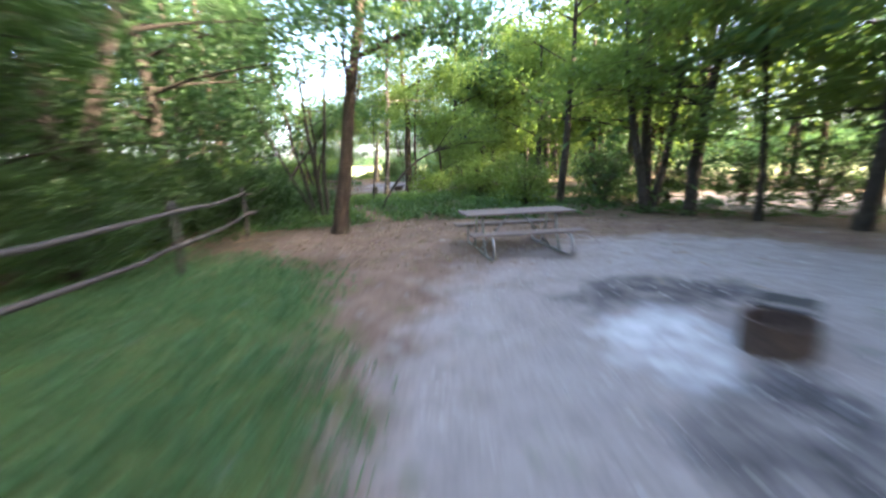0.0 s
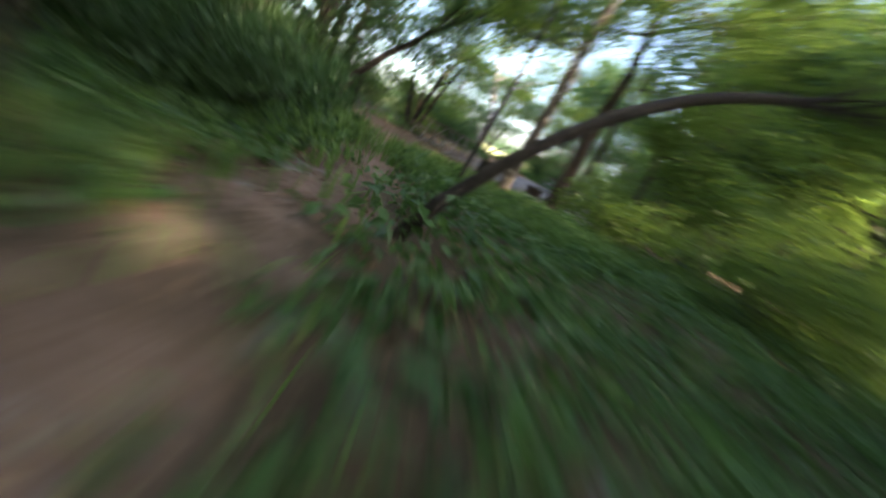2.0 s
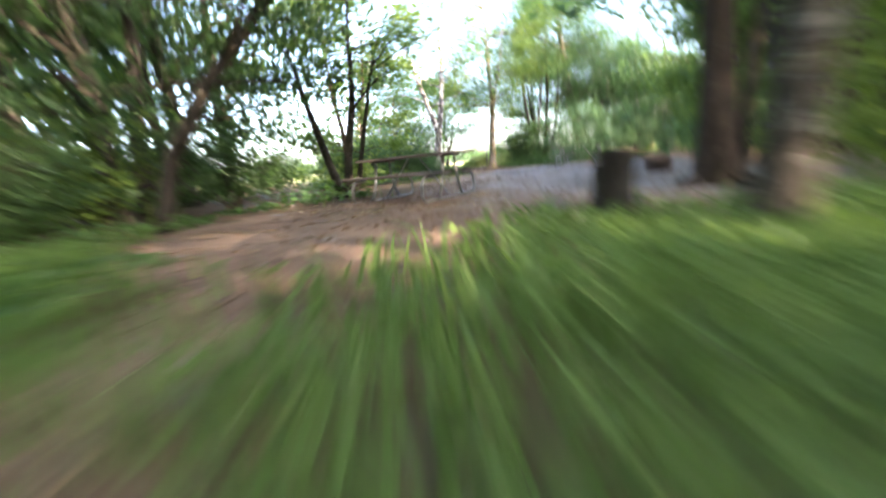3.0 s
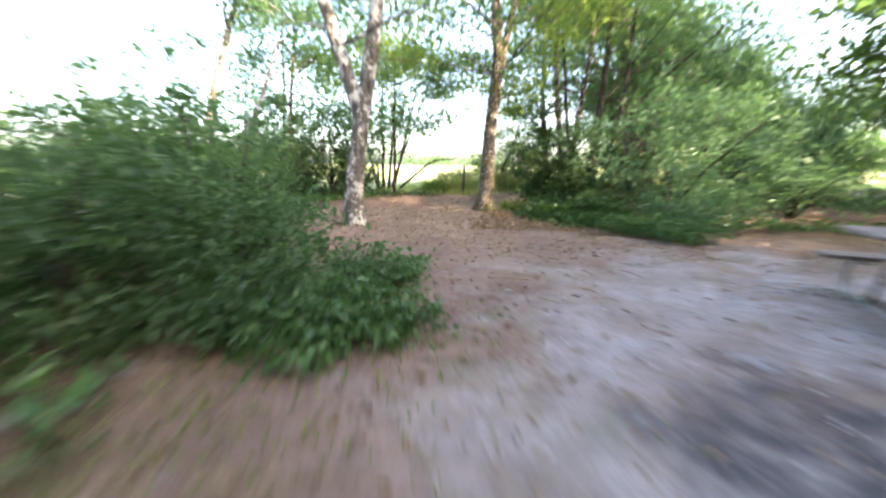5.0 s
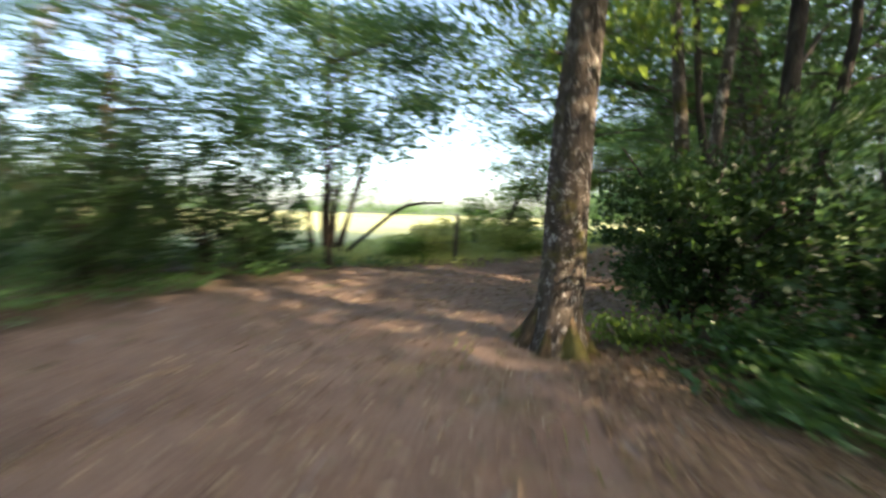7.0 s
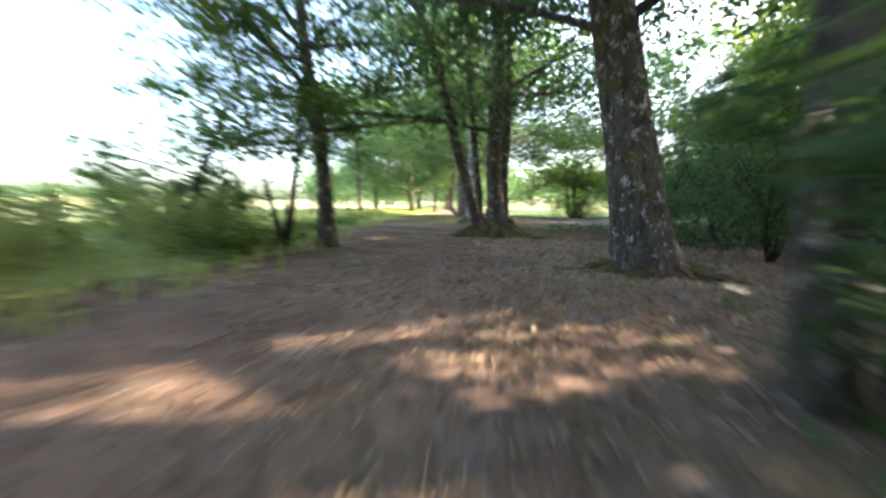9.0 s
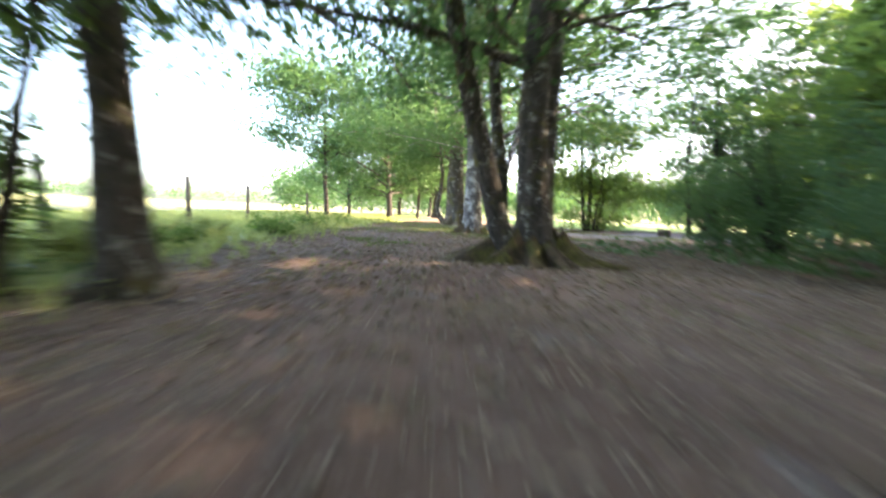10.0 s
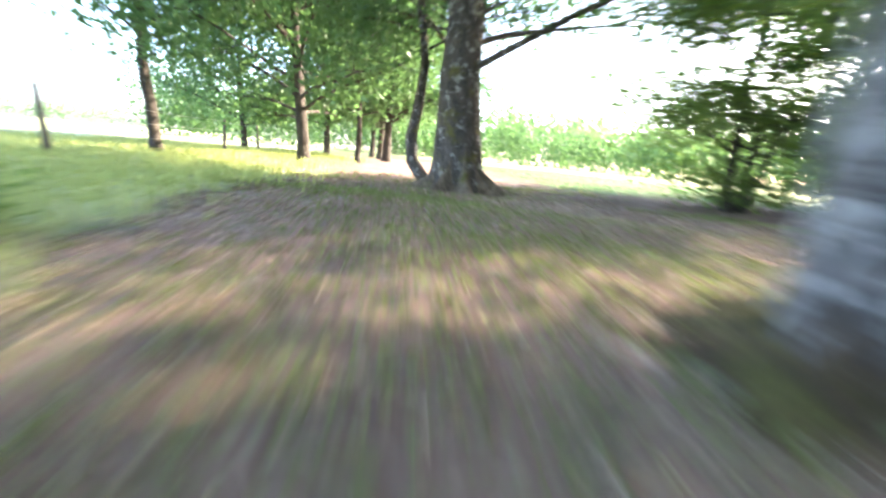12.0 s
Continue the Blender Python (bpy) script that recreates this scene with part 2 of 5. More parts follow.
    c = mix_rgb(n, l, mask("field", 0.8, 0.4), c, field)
    c = mix_rgb(n, l, mask("soot", 1.9, 2.4), c, (0.055, 0.052, 0.056))
    c = mix_rgb(n, l, mask("ash", 1.9, 2.2), c, ramp_of(n, l, mid.outputs[0], (0.36, 0.35, 0.36), (0.55, 0.545, 0.56)))
    l.new(c, p.inputs["Base Color"])
    p.inputs["Roughness"].default_value = 0.95
    p.inputs["Specular IOR Level"].default_value = 0.15
    h = mix_rgb(n, l, 0.4, mid.outputs[0], fine.outputs[0])
    bump(n, l, p, h, 0.8, 0.035)
    return m


GROUND = ground_material()


# ---- mesh tools ----
class Geo:
    """Vertices and faces gathered for one mesh."""

    def __init__(self):
        self.v, self.f, self.count = [], [], 0

    def add(self, verts, faces):
        self.v.append(np.asarray(verts, float))
        base = self.count
        self.f += [tuple(base + i for i in face) for face in faces]
        self.count += len(verts)

    def mesh(self, name, mat, smooth=False):
        me = bpy.data.meshes.new(name)
        me.from_pydata(np.concatenate(self.v).tolist() if self.v else [], [], self.f)
        me.materials.append(mat)
        if smooth:
            me.polygons.foreach_set("use_smooth", [True] * len(me.polygons))
        me.update()
        return me


def part(name, me, parent, label=""):
    ob = new(name, me)
    ob.parent = parent
    return tagged(ob, label)


def base_at(name, m, label, category, group="", kind=""):
    ob = new(name)
    ob.matrix_basis = m
    ob.empty_display_size = 0.2
    return tagged(ob, label, category, group, kind)


def tube(geo, pts, rad, sides=8, lumps=0.0, rng=None, cap=True):
    """A bent, tapering round bar through pts."""
    pts = np.asarray(pts, float)
    rad = np.broadcast_to(np.asarray(rad, float), (len(pts),))
    way = np.gradient(pts, axis=0)
    way /= np.linalg.norm(way, axis=1, keepdims=True) + 1e-9
    ref = np.array([1.0, 0, 0]) if abs(way[0][0]) < 0.8 else np.array([0, 1.0, 0])
    ang = np.arange(sides) * 2 * math.pi / sides
    verts = []
    for p, w, r in zip(pts, way, rad):
        u = ref - w * (ref @ w)
        u /= np.linalg.norm(u)
        q = np.cross(w, u)
        rr = r * (1 + (lumps * rng.uniform(-1, 1, sides) if rng is not None and lumps else 0))
        verts.append(p + np.outer(np.cos(ang) * rr, u) + np.outer(np.sin(ang) * rr, q))
    k = len(pts)
    faces = [(i * sides + j, i * sides + (j + 1) % sides, (i + 1) * sides + (j + 1) % sides, (i + 1) * sides + j)
             for i in range(k - 1) for j in range(sides)]
    if cap:
        faces += [tuple(range(sides - 1, -1, -1)), tuple((k - 1) * sides + j for j in range(sides))]
    geo.add(np.concatenate(verts), faces)


def box(geo, x, y, z, bevel=0.006, m=None):
    """A board from corner to corner with eased edges. x, y, z: (from, to)."""
    bm = bmesh.new()
    bmesh.ops.create_cube(bm, size=1)
    size = Vector((x[1] - x[0], y[1] - y[0], z[1] - z[0]))
    mid = Vector(((x[0] + x[1]) / 2, (y[0] + y[1]) / 2, (z[0] + z[1]) / 2))
    for v in bm.verts:
        v.co = Vector(c * s for c, s in zip(v.co, size)) + mid
    if bevel:
        bmesh.ops.bevel(bm, geom=bm.edges[:], offset=bevel, segments=1, affect="EDGES")
    if m is not None:
        bm.transform(m)
    bm.verts.index_update()
    geo.add([v.co[:] for v in bm.verts], [tuple(v.index for v in f.verts) for f in bm.faces])
    bm.free()


def leaf_cards(geo, places, size, rng, flat=0.6, slim=0.55, ups=None):
    """Many single leaves: a kite folded along its midrib, turned at random, lying flat to some degree."""
    n = len(places)
    if not n:
        return
    nrm = rng.normal(size=(n, 3)) * (1 - flat)
    nrm[:, 2] = np.abs(nrm[:, 2]) + flat
    if ups is not None:
        nrm = ups
    nrm /= np.linalg.norm(nrm, axis=1, keepdims=True)
    t = rng.normal(size=(n, 3))
    t -= nrm * (t * nrm).sum(1, keepdims=True)
    t /= np.linalg.norm(t, axis=1, keepdims=True)
    s = np.cross(nrm, t)
    ln = size * rng.uniform(0.6, 1.35, (n, 1))
    wd = ln * slim * rng.uniform(0.75, 1.2, (n, 1))
    fold = ln * rng.uniform(0.02, 0.22, (n, 1))
    a, b = places - t * ln * 0.5, places + t * ln * 0.5 - nrm * fold * 0.6
    mid = places - t * ln * 0.06 + nrm * fold * 0.2
    verts = np.stack([a, mid - s * wd * 0.5 + nrm * fold, b, mid + s * wd * 0.5 + nrm * fold], 1).reshape(-1, 3)
    i = np.arange(n)[:, None] * 4
    faces = np.concatenate([i + [0, 1, 2], i + [0, 2, 3]], 1).reshape(-1, 3)
    geo.v.append(verts)
    geo.f += list(map(tuple, (faces + geo.count).tolist()))
    geo.count += len(verts)


def blades(geo, places, height, rng, width=0.012, lean=0.5):
    """Grass blades: a bent tapering strip each."""
    n = len(places)
    h = height * rng.uniform(0.45, 1.25, (n, 1))
    d = rng.uniform(0, 2 * math.pi, n)
    w = np.stack([np.cos(d), np.sin(d), 0 * d], 1)
    s = np.stack([-np.sin(d), np.cos(d), 0 * d], 1) * width * rng.uniform(0.6, 1.5, (n, 1))
    up = np.array([0, 0, 1.0])
    k = lean * rng.uniform(0.2, 1.3, (n, 1))
    mid, tip = places + up * h * 0.6 + w * h * k * 0.3, places + up * h * (1 - 0.25 * k) + w * h * k
    verts = np.stack([places - s, places + s, mid + s * 0.7, mid - s * 0.7, tip], 1).reshape(-1, 3)
    i = np.arange(n)[:, None] * 5
    geo.v.append(verts)
    geo.f += list(map(tuple, (i + [0, 1, 2, 3] + geo.count).tolist())) + list(map(tuple, (i + [3, 2, 4] + geo.count).tolist()))
    geo.count += len(verts)


# ---- plan of the ground ----
def to_line(x, y, pts):
    """Distance from points to a bent line."""
    best = np.full(np.shape(x), 1e9)
    for (x0, y0), (x1, y1) in zip(pts, pts[1:]):
        dx, dy = x1 - x0, y1 - y0
        k = np.clip(((x - x0) * dx + (y - y0) * dy) / (dx * dx + dy * dy), 0, 1)
        best = np.minimum(best, np.hypot(x - x0 - k * dx, y - y0 - k * dy))
    return best


def soft_step(v, a, b):
    k = np.clip((v - a) / (b - a), 0, 1)
    return k * k * (3 - 2 * k)


def ellipse(x, y, cx, cy, rx, ry, turn=0.0):
    c, s = math.cos(radians(turn)), math.sin(radians(turn))
    u, v = ((x - cx) * c + (y - cy) * s) / rx, (-(x - cx) * s + (y - cy) * c) / ry
    return np.hypot(u, v)


TRAIL = [(-0.6, 8.0), (-1.2, 9.3), (-2.0, 11.0), (-2.85, 12.5), (-3.7, 14.3), (-4.4, 15.8), (-5.5, 17.3), (-6.8, 18.9), (-7.8, 20.6), (-8.6, 23.0), (-8.2, 27.0)]
LANE = [(-8.6, 34.0), (-10.9, 38.4), (-12.2, 41.2), (-11.2, 43.6), (-9.3, 45.8), (-7.2, 48.8), (-5.4, 52.2), (-3.2, 56.0), (-0.6, 60.0), (3.0, 64.5), (8.0, 71.0), (14.0, 80.0)]
FENCE = [(-24.0, 46.5), (-15.5, 47.4), (-11.7, 48.0), (-9.4, 55.6), (-6.0, 63.1), (-2.7, 68.2), (1.6, 74.4), (6.0, 81.0)]


def zones(x, y):
    """Weights of the ground's kinds at plan points."""
    trail, lane = to_line(x, y, TRAIL), to_line(x, y, LANE)
    c1 = ellipse(x, y, 3.85, 3.4, 4.1, 5.8, -6)
    c2 = np.minimum(ellipse(x, y, -5.0, 31.7, 4.3, 6.4, 14), ellipse(x, y, -4.3, 26.0, 3.6, 4.6, 10))
    c3 = ellipse(x, y, 12.1, 16.2, 5.0, 4.5)
    road = ellipse(x, y, 11.0, 56.0, 8.5, 2.4, -6)
    gravel = np.maximum.reduce([1 - soft_step(c1, 0.75, 1.2), 0.62 - 0.62 * soft_step(c2, 0.6, 1.2), 1 - soft_step(c3, 0.7, 1.2), 1 - soft_step(road, 0.7, 1.2)])
    dirt = np.maximum.reduce([0.56 - 0.56 * soft_step(trail, 0.05, 0.8), 1 - soft_step(ellipse(x, y, -0.25, 9.2, 4.6, 2.7, 12), 0.6, 1.1), 1 - soft_step(lane, 1.7, 3.6), 1 - soft_step(c1, 1.15, 1.75), 1 - soft_step(c2, 1.05, 1.35),
                              1 - soft_step(ellipse(x, y, -7.4, 21.7, 2.4, 3.0), 0.72, 1.08), 1 - soft_step(ellipse(x, y, 4.5, 57.0, 6.0, 4.6, 20), 0.6, 1.2),
                              1 - soft_step(ellipse(x, y, -4.4, 46.0, 5.0, 6.5, 20), 0.5, 1.2) * 1.0])
    side = (x + 0.2) + 0.42 * np.maximum(y - 2.2, 0)
    sod = (1 - soft_step(side, -1.0, 0.8)) * soft_step(x, -9, -4) * (1 - soft_step(y, 5.2, 8.2))
    meadow = soft_step(lane + 0.5 * np.sin(x * 1.9 + y * 0.7) * np.cos(y * 1.3), 2.0, 3.9) * (y > 49.0) * (to_line(x, y, FENCE) < 6.5) * (x < -3.2 + (y - 56) * 0.62)
    sod = np.maximum(sod, np.clip(meadow, 0, 1))
    lawn = soft_step(y - 0.1 * x, 61.0, 64.0) * soft_step(x, 5.0, 8.0) + soft_step(ellipse(x, y, 24.0, 66.0, 14.0, 9.0), 1.1, 0.9)
    sod = np.maximum(sod, np.clip(lawn, 0, 1) * soft_step(lane, 3.0, 5.0))
    # the open field beyond the fence
    edge = np.interp(x, [p[0] for p in FENCE], [p[1] for p in FENCE], left=46.0)
    edge = np.where(x > 6, 81 + (x - 6) * 1.5, edge)
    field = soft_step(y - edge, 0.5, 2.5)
    # meadow strip takes the pale field colour in place of sunlight on it
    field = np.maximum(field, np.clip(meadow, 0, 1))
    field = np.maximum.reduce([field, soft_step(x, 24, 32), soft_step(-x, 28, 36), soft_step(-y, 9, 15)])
    soot = np.maximum.reduce([1 - soft_step(ellipse(x, y, 2.78, 5.0, 1.7, 0.9, 21), 0.5, 1.1), 1 - soft_step(ellipse(x, y, 2.5, 2.4, 1.5, 0.8, 56), 0.4, 1.1),
                              1 - soft_step(ellipse(x, y, -6.9, 32.3, 1.5, 1.2), 0.4, 1.1)]) * 0.6
    ash = np.maximum.reduce([1 - soft_step(ellipse(x, y, 2.3, 3.75, 1.15, 0.75, 76), 0.4, 1.1), 1 - soft_step(ellipse(x, y, 11.4, 55.8, 1.6, 0.4), 0.4, 1.1)]) * 0.68
    return dict(gravel=gravel, dirt=dirt, sod=sod, field=field, soot=soot, ash=ash)


def rise(x, y):
    """Height of the ground: gently uneven."""
    z = 0.035 * np.sin(x * 0.9 + 1.3) * np.cos(y * 0.7) + 0.022 * np.sin(x * 2.3 + y * 1.7) + 0.012 * np.sin(x * 5.1 - y * 4.3)
    far = soft_step(np.hypot(x, y - 40), 60, 120)
    return z * (1 - far)


def build_ground():
    def axis(lo, hi, step):
        inner = np.arange(lo, hi + step / 2, step)
        out = step * np.cumsum(1.22 ** np.arange(1, 38))
        return np.concatenate([lo - out[::-1], inner, hi + out])

    xs, ys = axis(-22, 20, 0.34), axis(-6, 80, 0.34)
    gx, gy = np.meshgrid(xs, ys)
    x, y = gx.ravel(), gy.ravel()
    w = len(xs)
    i = (np.arange(len(ys) - 1)[:, None] * w + np.arange(w - 1)).ravel()
    me = bpy.data.meshes.new("ground")
    me.from_pydata(np.stack([x, y, rise(x, y)], 1).tolist(), [], np.stack([i, i + 1, i + w + 1, i + w], 1).tolist())
    for name, v in zones(x, y).items():
        me.attributes.new(name, "FLOAT", "POINT").data.foreach_set("value", np.ascontiguousarray(v, dtype=np.float32))
    me.polygons.foreach_set("use_smooth", [True] * len(me.polygons))
    me.materials.append(GROUND)
    tagged(new("ground", me), "woodland ground of brown earth, grey gravel clearings and grass", "ground", kind="structure")


build_ground()


# ---- trees ----
def wobble(rng, n, amount):
    k = rng.normal(size=(n, 3)) * amount
    k[0] = 0
    return np.cumsum(k, 0) * [1, 1, 0.2]


def stem_line(rng, foot, height, lean, bend=0.02, n=9):
    """A trunk's line: from foot, leaning by (dx, dy) at its top, a little crooked."""
    k = np.linspace(0, 1, n)[:, None]
    return np.asarray(foot, float) + k * [lean[0], lean[1], height] + wobble(rng, n, bend * height / n * 2.2) * np.sin(k * math.pi * 0.9 + 0.2)


def along(line, k):
    i = k * (len(line) - 1)
    j = min(int(i), len(line) - 2)
    return line[j] + (line[j + 1] - line[j]) * (i - j)


def limb_line(rng, start, azimuth, up, length, n=6, droop=0.12):
    way = np.array([math.cos(azimuth) * math.cos(up), math.sin(azimuth) * math.cos(up), math.sin(up)])
    k = np.linspace(0, 1, n)[:, None]
    line = start + k * way * length + wobble(rng, n, 0.05 * length / n * 2)
    line[:, 2] -= (k[:, 0] ** 2) * droop * length
    return line


def clump(rng, at, n, spread):
    return at + rng.normal(size=(n, 3)) * np.asarray(spread) * 0.55


def grow_tree(name, label, m, seed, stems, bark, leaf, crown=(3.0, 9.0), limbs=9, reach=2.6, leaves=5000, size=0.16, flare=0.0, roots=0, sides=10,
              root_bark=None, low=0, group="", category="tree", mound=0.15, skirt_up=0.8, skirt_out=1.0, up=(0.15, 0.75), flat=0.45):
    """A tree of one or more stems: each stem is (dx, dy, radius, height, lean x, lean y), with a seventh number it leaves the first stem at that height. crown: the heights between which limbs leave the stems."""
    rng = np.random.default_rng(seed)
    tree = base_at(name, m, label, category, group)
    crown_geo, twigs = Geo(), Geo()
    tips = []
    first = None
    for s, (dx, dy, r, height, lx, ly, *fork) in enumerate(stems):
        geo = Geo()
        line = stem_line(rng, (dx, dy, -0.12), height, (lx, ly), 0.035, 12)
        if fork:
            line = line - line[0] + along(first, fork[0] / stems[0][3])
        elif first is None:
            first = line
        k = np.array([0, 0.12, 0.22, 0.36, 0.55, 0.85]) / height
        k = np.concatenate([k, np.linspace(1.4 / height, 1, 11)])
        rad = r * (1 - 0.82 * k ** 1.15) * (1 + (0.15 if fork else flare) * 0.9 * np.exp(-np.maximum(k * height - 0.12, 0) / (1.1 * r + 0.02)))
        tube(geo, np.array([along(line, q) for q in k]), rad, sides, 0.07, rng)
        part("trunk", geo.mesh("trunk", bark, True), tree)
        own = max(2, round(limbs / len(stems)))
        for i in range(own):
            z = rng.uniform(crown[0], min(crown[1], height * 0.97))
            start = along(line, min(0.98, max(0.12, (z - line[0][2]) / height)))
            az = i * 2.4 + rng.uniform(-0.5, 0.5) + s * 1.7
            length = reach * rng.uniform(0.55, 1.15) * (1.15 - 0.5 * (z - crown[0]) / max(0.1, crown[1] - crown[0]))
            ll = limb_line(rng, start, az, rng.uniform(*up), length)
            g = Geo()
            tube(g, ll, min(0.075, max(0.012, r * 0.30)) * np.linspace(1, 0.22, len(ll)), 6, 0.05, rng, cap=False)
            part("limb", g.mesh("limb", bark, True), tree)
            for j in range(4):
                k2 = rng.uniform(0.3, 1.0)
                sub = limb_line(rng, along(ll, k2), az + rng.uniform(-1.3, 1.3), rng.uniform(-0.1, 0.7), length * rng.uniform(0.25, 0.5), 4)
                tube(twigs, sub, max(0.006, r * 0.10) * np.linspace(1, 0.3, 4), 3, 0, rng, cap=False)
                tips += [sub[-1], along(sub, 0.6)]
            tips.append(ll[-1])
    tips = np.array(tips)
    for i in range(low):
        az, rr = rng.uniform(0, 6.28), rng.uniform(0.2, reach * 0.6)
        tips = np.concatenate([tips, [[math.cos(az) * rr, math.sin(az) * rr, rng.uniform(0.3, crown[0])]]])
    if roots:
        r = max(s[2] for s in stems)
        wide = r + mound * max(math.hypot(s[0], s[1]) for s in stems)
        skirt, n, ph = Geo(), 48, rng.uniform(0, 6.28, 4)
        ang = np.arange(n) * 2 * math.pi / n
        ridge = (0.5 + 0.5 * np.cos(ang * roots + ph[0] + 0.6 * np.sin(ang * 2 + ph[1]))) ** 1.3
        k = np.linspace(0, 1, 8)
        rows = []
        for q in k:
            out = wide * (0.75 + q * skirt_out * (0.7 + 1.0 * ridge) * (1 + 0.25 * np.sin(ang * 3 + ph[2])))
            z = wide * skirt_up * (1 - q) ** 2.6 * (0.62 + 0.34 * ridge) * (1 + 0.18 * np.sin(ang * 2 + ph[3])) - 0.05 * q + rng.normal(size=n) * 0.012
            rows.append(np.stack([np.cos(ang) * out, np.sin(ang) * out, z], 1))
        skirt.add(np.concatenate(rows), [(i * n + j, (i + 1) * n + j, (i + 1) * n + (j + 1) % n, i * n + (j + 1) % n) for i in range(7) for j in range(n)])
        part("root_flare", skirt.mesh("root_flare", root_bark or bark, True), tree, "swelling mossy root flare")
        for i in range(roots):
            geo = Geo()
            az = (2 * math.pi * i - ph[0]) / roots + rng.uniform(-0.15, 0.15)
            ln = wide * rng.uniform(1.6, 3.2)
            k = np.linspace(0, 1, 8)
            w = az + np.cumsum(rng.uniform(-0.12, 0.12, 8))
            pts = np.stack([np.cos(w) * (wide * 0.8 + ln * k), np.sin(w) * (wide * 0.8 + ln * k), wide * 0.42 * (1 - k) ** 3 - 0.035 * k + 0.015 * np.sin(k * 9 + i)], 1)
            tube(geo, pts, wide * 0.17 * (1 - 0.72 * k), 7, 0.12, rng)
            part("root", geo.mesh("root", root_bark or bark, True), tree, "surface root partly sunk in earth")
    if twigs.count:
        tagged(part("twig_growth", twigs.mesh("twig_growth", bark, True), tree), kind="stuff")
    per = max(4, leaves // len(tips))
    spread = reach * np.array([0.30, 0.30, 0.17])
    pts = np.concatenate([clump(rng, t, per, spread * rng.uniform(0.6, 1.3)) for t in tips])
    pts = pts[pts[:, 2] > 0.1]
    leaf_cards(crown_geo, pts, size, rng, flat)
    part("crown", crown_geo.mesh("crown", leaf), tree)
    return tree


def grow_bush(name, label, m, seed, radius, height, leaves, leaf, size=0.09, stems=7, bark=None, group="", base=0.08, flat=0.35, category="bush"):
    """A bush: bare stems fanning from one foot, and a broken outline of small leaf clumps."""
    rng = np.random.default_rng(seed)
    bush = base_at(name, m, label, category, group)
    crown = Geo()
    tips = []
    for i in range(stems):
        az, out = i * 2.4 + rng.uniform(-0.4, 0.4), radius * rng.uniform(0.25, 0.95)
        top = np.array([math.cos(az) * out, math.sin(az) * out, height * rng.uniform(0.55, 1.0)])
        k = np.linspace(0, 1, 6)[:, None]
        line = np.array([0, 0, -0.06]) + k * top * [1, 1, 1] + wobble(rng, 6, 0.03 * height)
        line[:, :2] -= (np.sin(k * math.pi) * top[:2] * 0.18)
        wood = Geo()
        tube(wood, line, (0.012 + 0.012 * height) * np.linspace(1, 0.25, 6), 5, 0.05, rng)
        part("stem", wood.mesh("stem", bark or BARK_DARK, True), bush)
        for j in range(7):
            p = along(line, rng.uniform(0.25, 1))
            tips.append(p + rng.normal(size=3) * [radius * 0.25, radius * 0.25, height * 0.10])
    while len(tips) < stems * 14:
        az, rr, z = rng.uniform(0, 6.28), radius * math.sqrt(rng.uniform(0, 1)), rng.uniform(base, 0.95) * height
        if rr < radius * math.sqrt(max(0.05, 1 - (z / height - 0.35) ** 2 * 1.8)):
            tips.append(np.array([math.cos(az) * rr, math.sin(az) * rr, z]))
    per = max(4, leaves // len(tips))
    pts = np.concatenate([clump(rng, t, per, np.array([0.26, 0.26, 0.17]) * radius * rng.uniform(0.5, 1.2)) for t in tips])
    pts = pts[pts[:, 2] > 0.02]
    leaf_cards(crown, pts, size, rng, flat)
    part("foliage", crown.mesh("foliage", leaf), bush)
    return bush


def plant(x, y, turn=0.0, scale=1.0):
    return pose(x, y, float(rise(np.array(x), np.array(y))), 0, 0, turn) @ Matrix.Scale(scale, 4)


# ---- trees that stand close to the way ----
grow_tree("tree", "straight brown-barked tree at the edge of the clearing", plant(-2.93, 9.77), 11, [(0, 0, 0.185, 10.5, 1.7, 0.2)], BARK_BROWN, LEAF_MID,
          (3.2, 10), 14, 3.2, 10000, 0.15, 0.45)
grow_tree("multi_stem_tree", "clump of slender crooked stems beside the trail", plant(-4.30, 12.1), 12,
          [(-0.15, 0, 0.06, 6.5, -1.7, 0.3), (0.0, 0.12, 0.075, 7.5, -0.7, 0.5), (0.16, 0.05, 0.07, 7.0, 0.5, 0.2), (0.25, 0.25, 0.055, 6.2, 1.3, 0.6), (-0.25, 0.2, 0.05, 6.0, -2.6, 0.1), (0.05, -0.1, 0.05, 6.5, 0.2, -0.6)],
          BARK_DARK, LEAF_MID, (2.6, 6.5), 16, 1.9, 4200, 0.13)
grow_tree("tree", "dark upright tree behind the picnic table", plant(3.75, 15.5), 13, [(0, 0, 0.15, 9.5, 0.2, 0.2)], BARK_DARK, LEAF_LIGHT, (2.8, 9), 11, 2.6, 6000, 0.15, 0.3)
grow_tree("tree", "dark tree with a forked stem at the clearing's edge", plant(5.8, 12.8), 14, [(0, 0, 0.14, 8.5, -0.9, 0.2), (0.25, 0.1, 0.12, 8.0, 0.8, 0.1)], BARK_DARK, LEAF_LIGHT, (2.2, 8), 14, 2.8, 6500, 0.15, 0.4)
grow_tree("tree", "dark leafy tree with low branches", plant(6.75, 12.2), 15, [(0, 0, 0.17, 9.0, 0.5, -0.3)], BARK_DARK, LEAF_LIGHT, (2.0, 8.5), 14, 3.0, 7000, 0.15, 0.3)
grow_tree("tree", "slender tree beside the gravel clearing", plant(7.85, 10.92), 16, [(0, 0, 0.10, 8.0, -0.3, 0.3)], BARK_DARK, LEAF_LIGHT, (1.9, 7.5), 13, 2.6, 6000, 0.15, 0.2)
